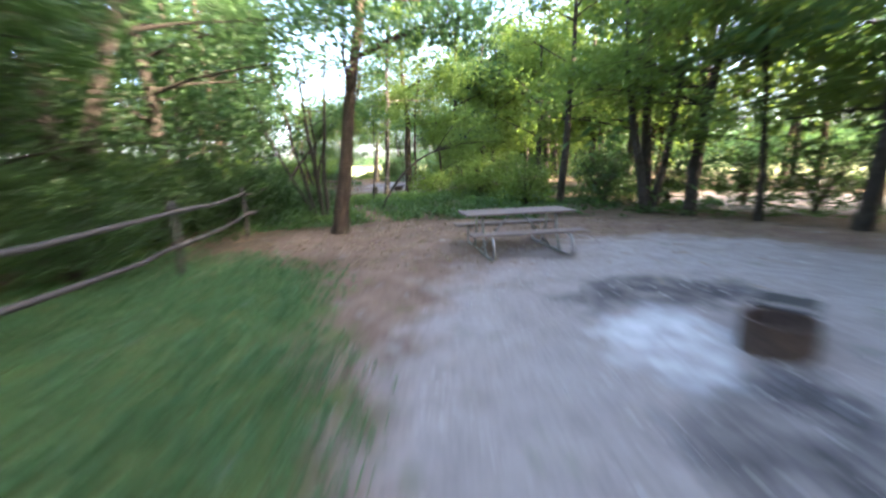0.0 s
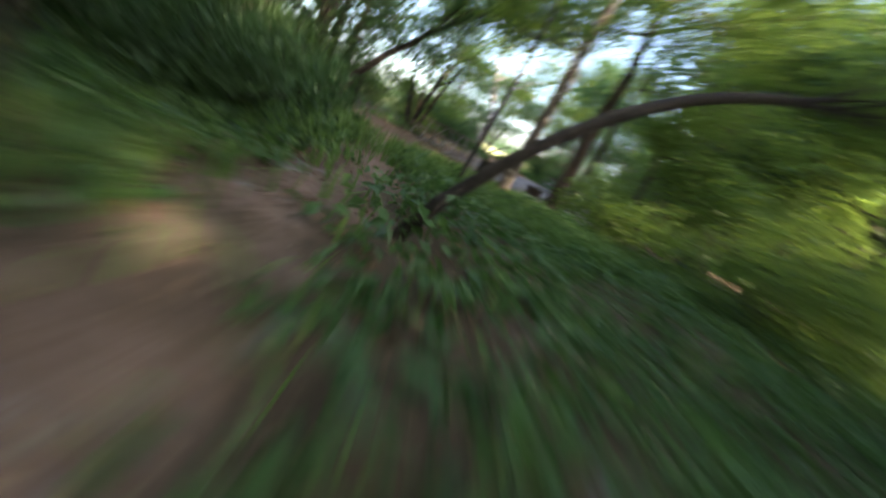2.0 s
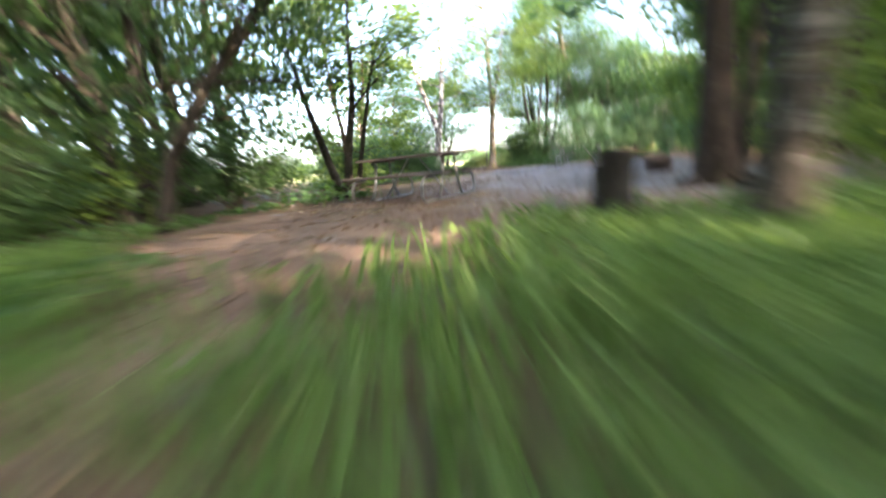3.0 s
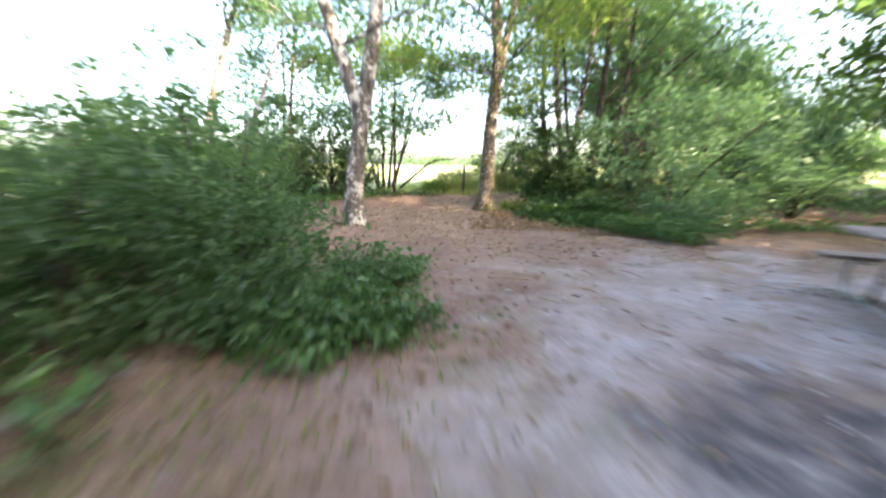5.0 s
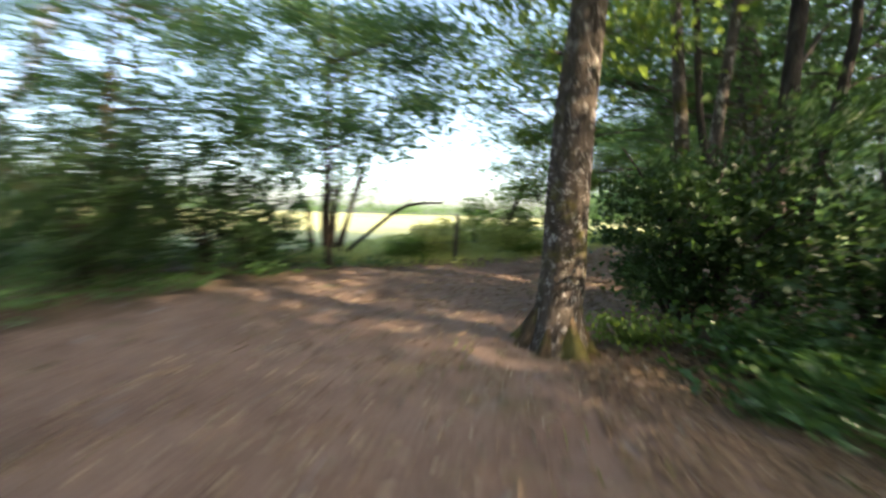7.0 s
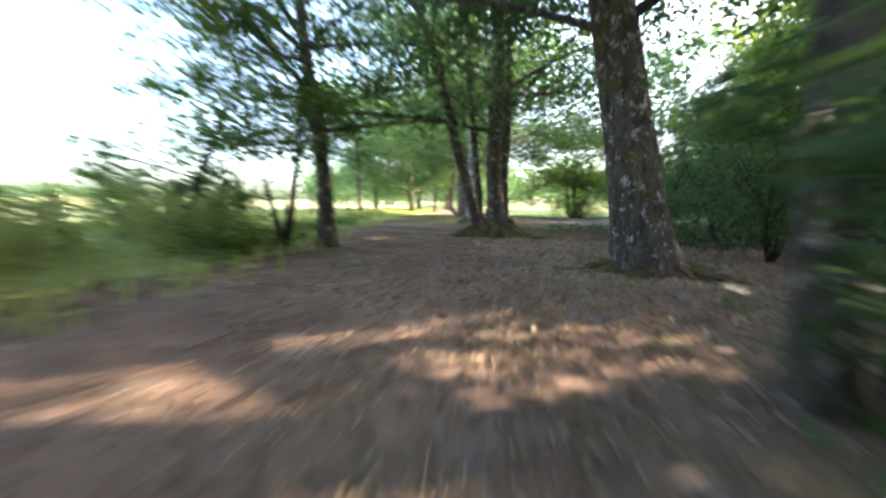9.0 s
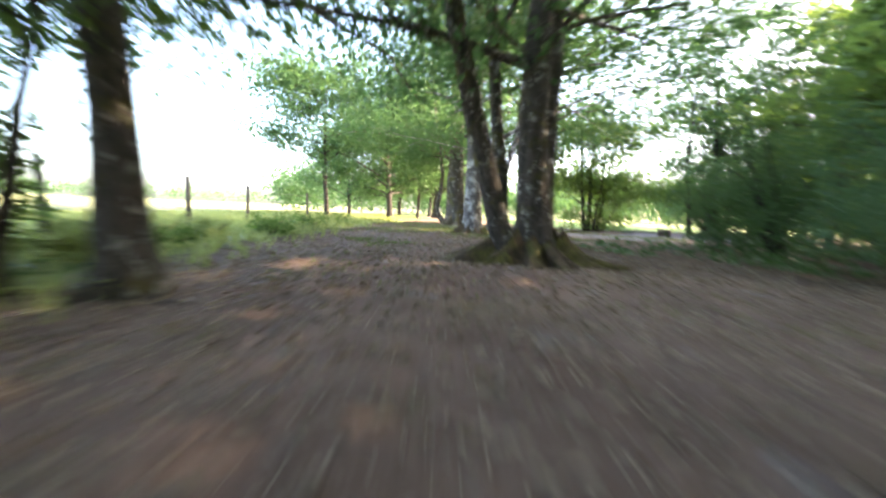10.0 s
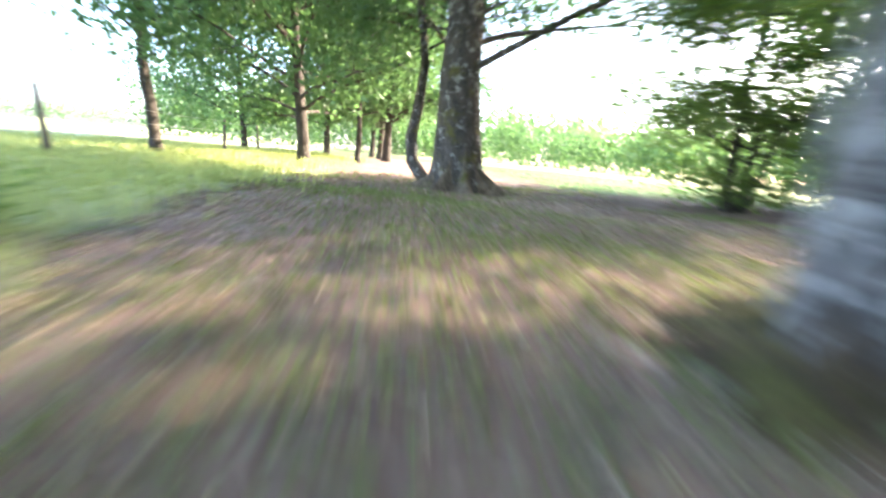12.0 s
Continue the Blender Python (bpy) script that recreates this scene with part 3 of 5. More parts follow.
grow_tree("tree", "dark tree with a thick leafy crown", plant(9.06, 9.44), 17, [(0, 0, 0.18, 9.5, 0.3, 0.2)], BARK_DARK, LEAF_MID, (2.1, 9), 14, 3.0, 7000, 0.15, 0.3)
grow_tree("tree", "dark leaning tree behind the rail fence", plant(-7.69, 7.15), 18, [(0, 0, 0.17, 9.0, 3.0, 0.6)], BARK_DARK, LEAF_MID, (2.6, 8.5), 12, 2.9, 6500, 0.15, 0.3)
grow_tree("tree", "dark trunk in the shade behind the rail fence", plant(-6.38, 4.28), 19, [(0, 0, 0.20, 9.0, -0.3, 0.4)], BARK_DARK, LEAF_SHADED, (2.3, 8.5), 12, 2.9, 6500, 0.15, 0.3)
grow_tree("tree", "grey trunk with a broken fork beside the trail", plant(-4.02, 19.89), 21, [(0, 0, 0.13, 10.0, 0.5, 0.3)], BARK_GREY, LEAF_LIGHT, (2.6, 9.5), 16, 2.9, 10000, 0.15, 0.5, roots=5)
grow_tree("tree", "brown trunk catching warm light beside the clearing", plant(-3.35, 23.1), 22, [(0, 0, 0.20, 10.0, -0.2, 0.2), (0.25, 0.25, 0.07, 7.0, 0.5, 0.2)], BARK_BROWN, LEAF_LIGHT, (2.5, 9.5), 17, 3.1, 11000, 0.15, 0.6, roots=5)
grow_tree("sapling", "thin crooked sapling beside the trail", plant(-4.05, 17.65), 23, [(0, 0, 0.038, 5.6, 0.25, 0.2)], BARK_DARK, LEAF_LIGHT, (2.4, 6), 9, 1.7, 2200, 0.13)
grow_tree("forked_tree", "low-forked dark tree at the back of the clearing", plant(-9.75, 24.85), 24, [(0, 0, 0.10, 3.6, -1.0, 0.1), (0.12, 0, 0.10, 4.2, 0.45, 0.2), (0.2, 0.1, 0.06, 3.6, 1.1, 0.3)], BARK_DARK, LEAF_LIGHT, (1.7, 4.2), 15, 1.5, 3000, 0.11, 0.6)
grow_tree("tree", "pale flaking trunk that forks high, with a dark mossy foot", plant(-12.2, 38.05), 25, [(0, 0, 0.195, 9.0, 0.55, 0.9), (0, 0, 0.15, 6.5, -2.2, 0.1, 2.25)], BARK_PALE, LEAF_MID, (3.4, 8.8), 11, 2.9, 5500, 0.14, 0.6, roots=6, root_bark=BARK_MOSS)
grow_tree("tree", "stout mossy trunk with flaking grey bark and spreading roots", plant(-9.89, 41.40), 26, [(0, 0, 0.200, 10.0, -0.1, 0.2), (0, 0, 0.11, 6.0, 0.9, 0.5, 2.9)], BARK_FLAKY, LEAF_LIGHT, (2.3, 9.5), 17, 3.4, 13000, 0.13, 0.55, roots=7, root_bark=BARK_MOSS, sides=18, skirt_up=2.4, skirt_out=1.45)
grow_tree("multi_stem_tree", "fan of thin stems at the field's edge, one arching low", plant(-15.7, 48.9), 27,
          [(-0.4, 0, 0.07, 6.0, -1.3, 0.2), (-0.15, 0.1, 0.09, 7.2, -0.3, 0.1), (0.1, 0, 0.08, 7.0, 0.5, 0.3), (0.3, 0.1, 0.08, 6.6, 1.4, 0.2), (0.2, -0.1, 0.06, 5.6, 2.2, 0.2)], BARK_BROWN, LEAF_LIGHT, (1.5, 7), 30, 2.5, 13000, 0.14)
grow_tree("tree", "smooth slanting grey tree behind the bushes", plant(-20.2, 42.1), 28, [(0, 0, 0.22, 8.5, 2.2, 1.0), (0.7, 0.5, 0.12, 6.5, 2.6, 0.8)], BARK_PALE, LEAF_MID, (4.6, 8.4), 9, 2.3, 2600, 0.15, 0.3)
grow_tree("tree", "grey forked trunk among dark bushes", plant(-7.7, 44.1), 29, [(0, 0, 0.12, 9.0, -0.6, 0.2), (0.1, 0.05, 0.11, 9.0, 0.9, 0.3)], BARK_GREY, LEAF_MID, (2.8, 9), 15, 3.3, 9500, 0.14, 0.4)
grow_tree("tree", "dark upright trunk among dark bushes", plant(-6.9, 43.6), 30, [(0, 0, 0.13, 9.5, 0.3, 0.2), (0.35, 0.2, 0.08, 9.0, 0.9, 0.1), (-0.4, 0.3, 0.07, 8.5, -0.9, 0.1)], BARK_DARK, LEAF_MID, (2.8, 9.5), 16, 3.3, 9500, 0.14, 0.4)
for i, (x, y, h) in enumerate([(-0.4, 26.8, 6.0), (0.4, 29.2, 6.6), (-0.5, 31.6, 5.6), (-1.4, 23.6, 5.2), (-11.7, 28.4, 6.6)]):
    grow_tree("tree", "airy yellow-green tree leafy to the ground beside the clearing", plant(x, y), 80 + i, [(0, 0, 0.085, h, 0.3 - 0.25 * i, 0.2), (0.2, 0.1, 0.05, h * 0.8, 0.8, 0.1)], BARK_BROWN, LEAF_LIGHT, (0.8, h * 0.95), 16, 2.0, 5200, 0.16, 0.3, group="trees behind the clearing", low=14)
# the row of old trees along the field
grow_tree("tree", "leaning dark tree at the edge of the sunlit meadow", plant(-8.05, 51.5), 31, [(0, 0, 0.18, 8.5, -0.4, -0.2)], BARK_GREY, LEAF_MID, (2.2, 8), 20, 4.2, 15000, 0.13, 0.5, roots=5)
grow_tree("sapling", "thin forked sapling beside the leaning tree", plant(-8.85, 51.75), 32, [(0, 0, 0.075, 4.6, 0.5, 0.1), (0, 0, 0.05, 3.8, -0.8, 0.1)], BARK_BROWN, LEAF_LIGHT, (1.3, 4.4), 11, 1.7, 4200, 0.12, 0.4)
grow_tree("sapling", "thin bowed sapling in the hedge", plant(-10.7, 52.1), 33, [(0, 0, 0.07, 4.4, 1.4, 0.2)], BARK_BROWN, LEAF_LIGHT, (1.2, 4.2), 12, 2.0, 5000, 0.12, 0.3)
grow_tree("tree", "massive grey trunk with furrowed bark and a mossy foot", plant(-4.7, 46.85), 34, [(0, 0, 0.37, 11.0, -1.8, 0.9)], BARK_GREY, LEAF_MID, (2.9, 10.0), 24, 4.8, 17000, 0.15, 0.5, skirt_out=1.9, skirt_up=0.6, roots=9, root_bark=BARK_MOSS, sides=18)
grow_tree("multi_stem_tree", "old clump of three stout trunks on a mossy root mound", plant(-3.35, 52.15), 35,
          [(0.06, 0, 0.26, 10.5, -0.3, 0.2), (0.36, 0.1, 0.14, 10.0, 0.3, 0.4), (-0.28, 0.1, 0.16, 9.5, -3.5, 0.3), (-0.1, 0.45, 0.12, 8.5, -0.6, 0.8)], BARK_GREY, LEAF_MID, (2.4, 9.0), 34, 5.0, 26000, 0.16, 0.75, mound=0.7, skirt_up=0.9, skirt_out=1.5, roots=11, root_bark=BARK_MOSS, sides=16)
grow_tree("tree", "pale blotched trunk with a slanting side stem and mossy roots", plant(0.0, 58.05), 36, [(0, 0, 0.28, 10.5, -0.1, 0.1), (0.5, -0.1, 0.11, 6.0, 1.4, -0.4)], BARK_PALE, LEAF_MID, (2.2, 9.0), 30, 4.8, 23000, 0.17, 0.5, skirt_up=1.0, skirt_out=2.0, roots=9, root_bark=BARK_MOSS, sides=16)
grow_tree("tree", "twisted blotched trunk with bare lit roots", plant(3.72, 64.3), 37, [(0, 0, 0.47, 11.0, -0.7, 0.4), (0, 0, 0.06, 4.5, 1.3, 0.2, 2.9)], BARK_GREY, LEAF_MID, (2.2, 9.0), 32, 4.8, 30000, 0.145, 0.6, skirt_up=1.7, skirt_out=1.9, roots=10, root_bark=BARK_ROOT, sides=16)
for i, (x, y, r, h, lean, cb) in enumerate([(3.2, 71.2, 0.20, 8.5, -0.4, 2.2), (-0.7, 71.8, 0.15, 8.0, -0.5, 2.8), (6.9, 74.2, 0.13, 8.0, 0.1, 2.6), (10.0, 76.5, 0.22, 9.5, 0.2, 2.6),
                                            (12.5, 81.0, 0.2, 9.5, 0.3, 2.5), (8.5, 80.5, 0.18, 9.0, -0.2, 2.4), (15.0, 86.0, 0.2, 9.5, 0.0, 2.5), (5.0, 84.0, 0.18, 9.0, 0.2, 2.2)]):
    grow_tree("tree", "mid-sized tree with a domed crown along the field lane", plant(x, y), 40 + i, [(0, 0, r, h, lean, 0.1)], BARK_DARK, LEAF_MID, (cb - 0.9, h), 28, 4.3, 15000, 0.22, 0.5, group="trees along the lane")
grow_tree("multi_stem_tree", "many-stemmed shrubby tree with a tilted dead stem", plant(9.35, 60.5), 50,
          [(-0.5, 0, 0.09, 5.6, -0.8, 0.1), (0, 0.2, 0.12, 6.2, 0.1, 0.2), (0.4, 0, 0.10, 5.6, 1.6, 0.1), (-0.2, -0.2, 0.08, 5.2, -0.4, -0.8), (0.6, -0.1, 0.07, 1.9, 1.6, 0.0)], BARK_DARK, LEAF_LIGHT, (1.0, 6.0), 40, 2.7, 24000, 0.15, 0.3, low=30)

for i, (x, y, h, r, cb) in enumerate([(-17.4, 43.6, 7.5, 0.09, 2.6), (-19.0, 45.6, 6.5, 0.10, 1.8), (-13.9, 45.2, 5.5, 0.07, 1.5)]):
    grow_tree("tree", "leafy tree at the corner of the field", plant(x, y), 70 + i, [(0, 0, r, h, 0.4 - 0.2 * i, 0.2)], BARK_BROWN, LEAF_MID, (cb, h), 14, 2.7, 6500, 0.14, 0.3, group="trees at the field corner")

# the low arching tree across the trail
def arching_tree():
    rng = np.random.default_rng(60)
    t = base_at("leaning_tree", plant(-2.90, 14.0), "dark bare tree leaning in a low arch over the undergrowth", "tree")
    k = np.linspace(0, 1, 15)
    s = 3.7 * k
    rise_line = 2.60 * (1 - np.exp(-s / 1.28)) - 0.05
    pts = np.stack([0.785 * s, 0.62 * s, rise_line - 0.06], 1) + wobble(rng, 15, 0.008)
    g = Geo()
    tube(g, pts, 0.056 * (1 - 0.55 * k), 10, 0.07, rng)
    part("trunk", g.mesh("trunk", BARK_DARK, True), t)
    tips = []
    for i in range(11):
        s = along(pts, rng.uniform(0.55, 1.0))
        line = limb_line(rng, s, rng.uniform(-0.2, 1.6), rng.uniform(0.1, 1.0), rng.uniform(0.8, 1.9))
        g = Geo()
        tube(g, line, 0.024 * np.linspace(1, 0.25, 6), 5, 0.05, rng)
        part("limb", g.mesh("limb", BARK_DARK, True), t)
        tips += [line[-1], line[3], line[-1] + rng.normal(size=3) * 0.3]
    g = Geo()
    leaf_cards(g, np.concatenate([clump(rng, p, 45, (0.45, 0.45, 0.25)) for p in tips]), 0.10, rng, 0.4)
    part("crown", g.mesh("crown", LEAF_LIGHT), t)


arching_tree()


def overhanging_tree():
    """A trunk that bows over the trail's end and carries leaves above it."""
    rng = np.random.default_rng(62)
    t = base_at("overhanging_tree", plant(-9.9, 20.9), "dark tree bowing in an arch over the trail", "tree")
    k = np.linspace(0, 1, 16)
    at = (0, 0.2, 0.4, 0.55, 0.75, 1)
    pts = np.stack([np.interp(k, at, (0, 0.3, 0.8, 1.25, 1.85, 2.7)), np.interp(k, at, (0, 0.2, 0.5, 0.8, 1.2, 1.8)), np.interp(k, at, (-0.1, 0.9, 1.75, 2.35, 3.2, 4.2))], 1) + wobble(rng, 16, 0.012)
    g = Geo()
    tube(g, pts, 0.105 * (1 - 0.6 * k), 10, 0.07, rng)
    part("trunk", g.mesh("trunk", BARK_DARK, True), t)
    tips = []
    for i in range(20):
        s = along(pts, rng.uniform(0.45, 1.0))
        line = limb_line(rng, s, rng.uniform(-1.6, 2.2), rng.uniform(0.15, 1.0), rng.uniform(0.8, 1.9))
        g = Geo()
        tube(g, line, 0.035 * np.linspace(1, 0.25, 6), 5, 0.05, rng)
        part("limb", g.mesh("limb", BARK_DARK, True), t)
        tips += [line[-1], line[3], line[4] + rng.normal(size=3) * 0.35]
    for i in range(9):
        line = limb_line(rng, along(pts, rng.uniform(0.72, 1.0)), rng.uniform(-0.35, 1.25), rng.uniform(0.15, 0.55), rng.uniform(1.8, 3.4), 8, 0.05)
        g = Geo()
        tube(g, line, 0.035 * np.linspace(1, 0.25, 8), 5, 0.05, rng)
        part("limb", g.mesh("limb", BARK_DARK, True), t)
        tips += [line[-1], line[4], line[6], line[5] + rng.normal(size=3) * 0.35]
    g = Geo()
    leaf_cards(g, np.concatenate([clump(rng, p, 85, (0.6, 0.6, 0.3)) for p in tips]), 0.12, rng, 0.4)
    part("crown", g.mesh("crown", LEAF_MID), t)


overhanging_tree()


def bowed_stem():
    rng = np.random.default_rng(63)
    t = base_at("bowed_tree", plant(3.6, 65.1), "slender tree with a bowed foot growing beside a massive trunk", "tree")
    pts = np.array([(0.1, -0.1, -0.1), (-0.12, 0.12, 0.12), (-0.32, 0.32, 0.5), (-0.36, 0.36, 1.0), (-0.25, 0.3, 1.7), (-0.15, 0.3, 2.6), (-0.3, 0.4, 3.8), (-0.5, 0.6, 5.2), (-0.5, 0.8, 6.5)])
    g = Geo()
    tube(g, pts, np.linspace(0.17, 0.05, 9), 10, 0.06, rng)
    part("trunk", g.mesh("trunk", BARK_GREY, True), t)
    tips = []
    for i in range(8):
        line = limb_line(rng, along(pts, rng.uniform(0.6, 1.0)), i * 2.4, rng.uniform(0.0, 0.6), rng.uniform(1.2, 2.4))
        g = Geo()
        tube(g, line, 0.03 * np.linspace(1, 0.25, 6), 5, 0.05, rng)
        part("limb", g.mesh("limb", BARK_DARK, True), t)
        tips += [line[-1], line[3], line[4]]
    g = Geo()
    leaf_cards(g, np.concatenate([clump(rng, p, 120, (0.7, 0.7, 0.4)) for p in tips]), 0.14, rng, 0.4)
    part("crown", g.mesh("crown", LEAF_MID), t)


bowed_stem()


def low_arch():
    """A sapling that springs from the fan's foot, bows over and runs out level, with a few twigs."""
    rng = np.random.default_rng(61)
    t = base_at("bent_sapling", plant(-15.0, 48.5), "bare dark sapling bowed low at the field's edge", "sapling")
    k = np.linspace(0, 1, 14)
    line = np.stack([2.9 * k, -0.6 * k, -0.08 + 1.52 * np.sin(np.minimum(k * 1.25, 1) * math.pi / 2) + 0.10 * k], 1) + wobble(rng, 14, 0.03)
    g = Geo()
    tube(g, line, 0.065 * (1 - 0.6 * k), 8, 0.06, rng)
    part("trunk", g.mesh("trunk", BARK_DARK, True), t)
    for q, az in ((0.45, 1.2), (0.62, -0.4), (0.78, 0.7), (0.9, -0.9), (1.0, 0.2)):
        g = Geo()
        tube(g, limb_line(rng, along(line, q), az, rng.uniform(0.3, 0.9), rng.uniform(0.4, 0.9), 5), 0.016 * np.linspace(1, 0.3, 5), 5, 0.05, rng)
        part("twig", g.mesh("twig", BARK_DARK, True), t)


low_arch()


# ---- the woods: a few kinds of tree, each planted many times ----
def in_way(x, y):
    """Whether a tree's foot would stand on open ground."""
    z = zones(np.array([x]), np.array([y]))
    if max(z["gravel"][0], z["field"][0]) > 0.25 or z["sod"][0] > 0.6 and y > 40:
        return True
    if to_line(x, y, [(3.2, 16), (8, 42)]) < 1.8 or to_line(x, y, [(-5, 36), (5, 54)]) < 2.0:
        return True
    if -21 < x < -9 and 28 < y < 42 or to_line(x, y, [(-7, 20), (-11, 25.5), (-20, 38)]) < 3.4:
        return True
    if to_line(x, y, [(-3, 39.1), (14, 32.3)]) < 1.5:
        return True
    if to_line(x, y, TRAIL) < 3.2 or to_line(x, y, LANE) < 4.2:
        return True
    return bool(min(to_line(x, y, [(0.7, -6), (0.6, 0), (0, 6), (-0.9, 10.5), (-2.9, 14.2), (-5.0, 17.3), (-6.5, 24)]),
                    to_line(x, y, [(-7.0, 26), (-8.7, 29.4), (-9.5, 34.2), (-10.8, 38.6), (-10.9, 42)])) < 3.0)


def woods():
    protos = []
    for i, (leaf, bark, h, r, reach, cb, n, lab) in enumerate([
            (LEAF_MID, BARK_DARK, 10.0, 0.15, 2.9, 2.4, 1800, "woodland tree with a dark trunk and mid-green crown"),
            (LEAF_LIGHT, BARK_BROWN, 9.0, 0.12, 2.7, 2.2, 1700, "woodland tree with a slim trunk and yellow-green crown"),
            (LEAF_SHADED, BARK_DARK, 9.5, 0.17, 3.0, 1.6, 1900, "shaded woodland tree with a dark green crown"),
            (LEAF_LIGHT, BARK_GREY, 7.5, 0.08, 2.2, 1.8, 1300, "slender grey-stemmed woodland tree"),
            (LEAF_MID, BARK_BROWN, 11.5, 0.20, 3.3, 3.0, 2050, "tall woodland tree with a brown trunk")]):
        protos.append(grow_tree("tree", lab, plant(-40 - 5 * i, -30), 100 + i, [(0, 0, r, h, 0.3 - 0.2 * i, 0.2)], bark, leaf, (cb, h * 0.97), 11, reach, n, 0.31, 0.3, group="woodland trees", low=5))
    rng = np.random.default_rng(7)
    feet = []
    areas = [(-26, -5.6, -6, 15, 22), (-36, -8.5, 14, 29, 30), (5.0, 24, 9, 30, 13), (8.6, 17, -10, 7.5, 24), (17, 24, -8, 9, 6), (-1.5, 5, 24, 42, 4), (5, 20, 28, 44, 4), (0, 24, 42, 53, 12),
             (14, 34, 54, 62, 9), (20, 50, 68, 90, 24), (-14, 16, -17, -6.5, 22)]
    for x0, x1, y0, y1, n in areas:
        made, tries = 0, 0
        while made < n and tries < 900:
            tries += 1
            x, y = rng.uniform(x0, x1), rng.uniform(y0, y1)
            if in_way(x, y) or any((x - a) ** 2 + (y - b) ** 2 < 1.9 ** 2 for a, b in feet):
                continue
            feet.append((x, y))
            made += 1
            copy_thing(protos[rng.integers(0, 5)], plant(x, y, rng.uniform(0, 360), rng.uniform(0.75, 1.2)))
    # trees added as sun blockers for the clearings and lane, most out of view
    tall = grow_tree("tree", "added tall woodland tree whose broad dense crown shades the ground", plant(10.5, -1.0), 120, [(0, 0, 0.22, 12.0, 0.4, 0.2)], BARK_DARK, LEAF_LIGHT, (2.6, 11.5), 18, 3.9, 4200, 0.315, 0.4, group="woodland trees")
    for i, (x, y) in enumerate([(9.3, 3.6), (8.4, -1.8), (8.7, 0.9), (10.2, 18.8), (8.0, 20.8), (12.4, 12.9), (4.6, 26.0), (7.6, 24.8), (11.2, 9.6), (12.8, 7.2), (12.5, 2.0), (10.0, -5.0), (0.8, 32.2), (2.4, 33.4), (5.6, 30.4), (1.6, 29.8), (4.4, 32.0), (3.4, 46.3), (6.4, 45.0), (2.4, 42.6),
                                (10.4, 50.6), (9.0, 45.4), (12.0, 47.5), (8.6, 41.0), (14.5, 50.5), (16.5, -10.0), (20.0, -7.0), (15.0, -4.0), (18.5, -1.0), (21.5, -3.0), (16.0, 3.5), (19.5, 3.0), (17.5, 6.0), (23.0, 1.0), (25.0, -6.0), (14.0, -8.5), (22.0, -12.0)]):
        copy_thing(tall, plant(x, y, 67 * i, 0.85 + 0.06 * (i % 5) + (0.12 if i == 2 else 0)))
    # crown's dark leaf colour stands in for deep shade at the wood's edges
    shady = grow_tree("tree", "tall woodland tree with a dense crown darkened as in shade", plant(18.6, 55.9), 121, [(0, 0, 0.2, 10.5, 0.3, 0.2)], BARK_DARK, LEAF_SHADED, (1.4, 10.2), 22, 3.6, 7000, 0.2, 0.4, group="woodland trees", low=8)
    for i, (x, y) in enumerate([(18.2, 58.8), (21.0, 57.2), (17.2, 54.4), (20.6, 53.4), (24.0, 55.0), (-12.5, 22.0), (-14.8, 25.3), (-16.6, 28.6), (-8.3, 6.2), (-8.0, 10.4), (-8.6, 2.0)]):
        copy_thing(shady, plant(x, y, 71 * i, 0.85 + 0.07 * (i % 4)))
    for i, (pr, (x, y)) in enumerate(zip(protos, [(-13.5, 21.0), (9.4, 20.5), (-9.8, 3.0), (7.2, 23.0), (17.5, 11.0)])):
        pr.matrix_basis = plant(x, y, 40 * i)


woods()


def thickets():
    protos = []
    for i, (leaf, r, h, n, lab) in enumerate([(LEAF_MID, 1.3, 1.9, 1500, "mid-green bush under woodland trees"), (LEAF_SHADED, 1.5, 2.4, 1700, "dark green bush in woodland shade"), (LEAF_LIGHT, 1.1, 1.6, 1300, "yellow-green bush under woodland trees")]):
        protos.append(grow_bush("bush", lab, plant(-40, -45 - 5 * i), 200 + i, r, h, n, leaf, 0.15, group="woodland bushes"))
    rng = np.random.default_rng(8)
    n_made = 0
    spots = []
    for x0, x1, y0, y1, n in [(-16, -5.4, -3, 13, 24), (-26, -8.0, 14, 32, 30), (0, 9, 14, 24, 4), (8, 20, -2, 26, 8), (-2, 14, 27, 45, 6), (0, 16, 45, 53, 10), (16, 46, 60, 88, 16), (-26, -16, 33, 45, 10)]:
        k = 0
        for _ in range(500):
            x, y = rng.uniform(x0, x1), rng.uniform(y0, y1)
            if k >= n:
                break
            if in_way(x, y) or any((x - a) ** 2 + (y - b) ** 2 < 1.5 for a, b in spots):
                continue
            spots.append((x, y))
            k += 1
            copy_thing(protos[rng.integers(0, 3)], plant(x, y, rng.uniform(0, 360), rng.uniform(0.75, 1.3)))
    for i, (pr, (x, y)) in enumerate(zip(protos, [(-7.2, 11.2), (9.8, 14.6), (2.4, 15.2)])):
        pr.matrix_basis = plant(x, y, 70 * i)


thickets()

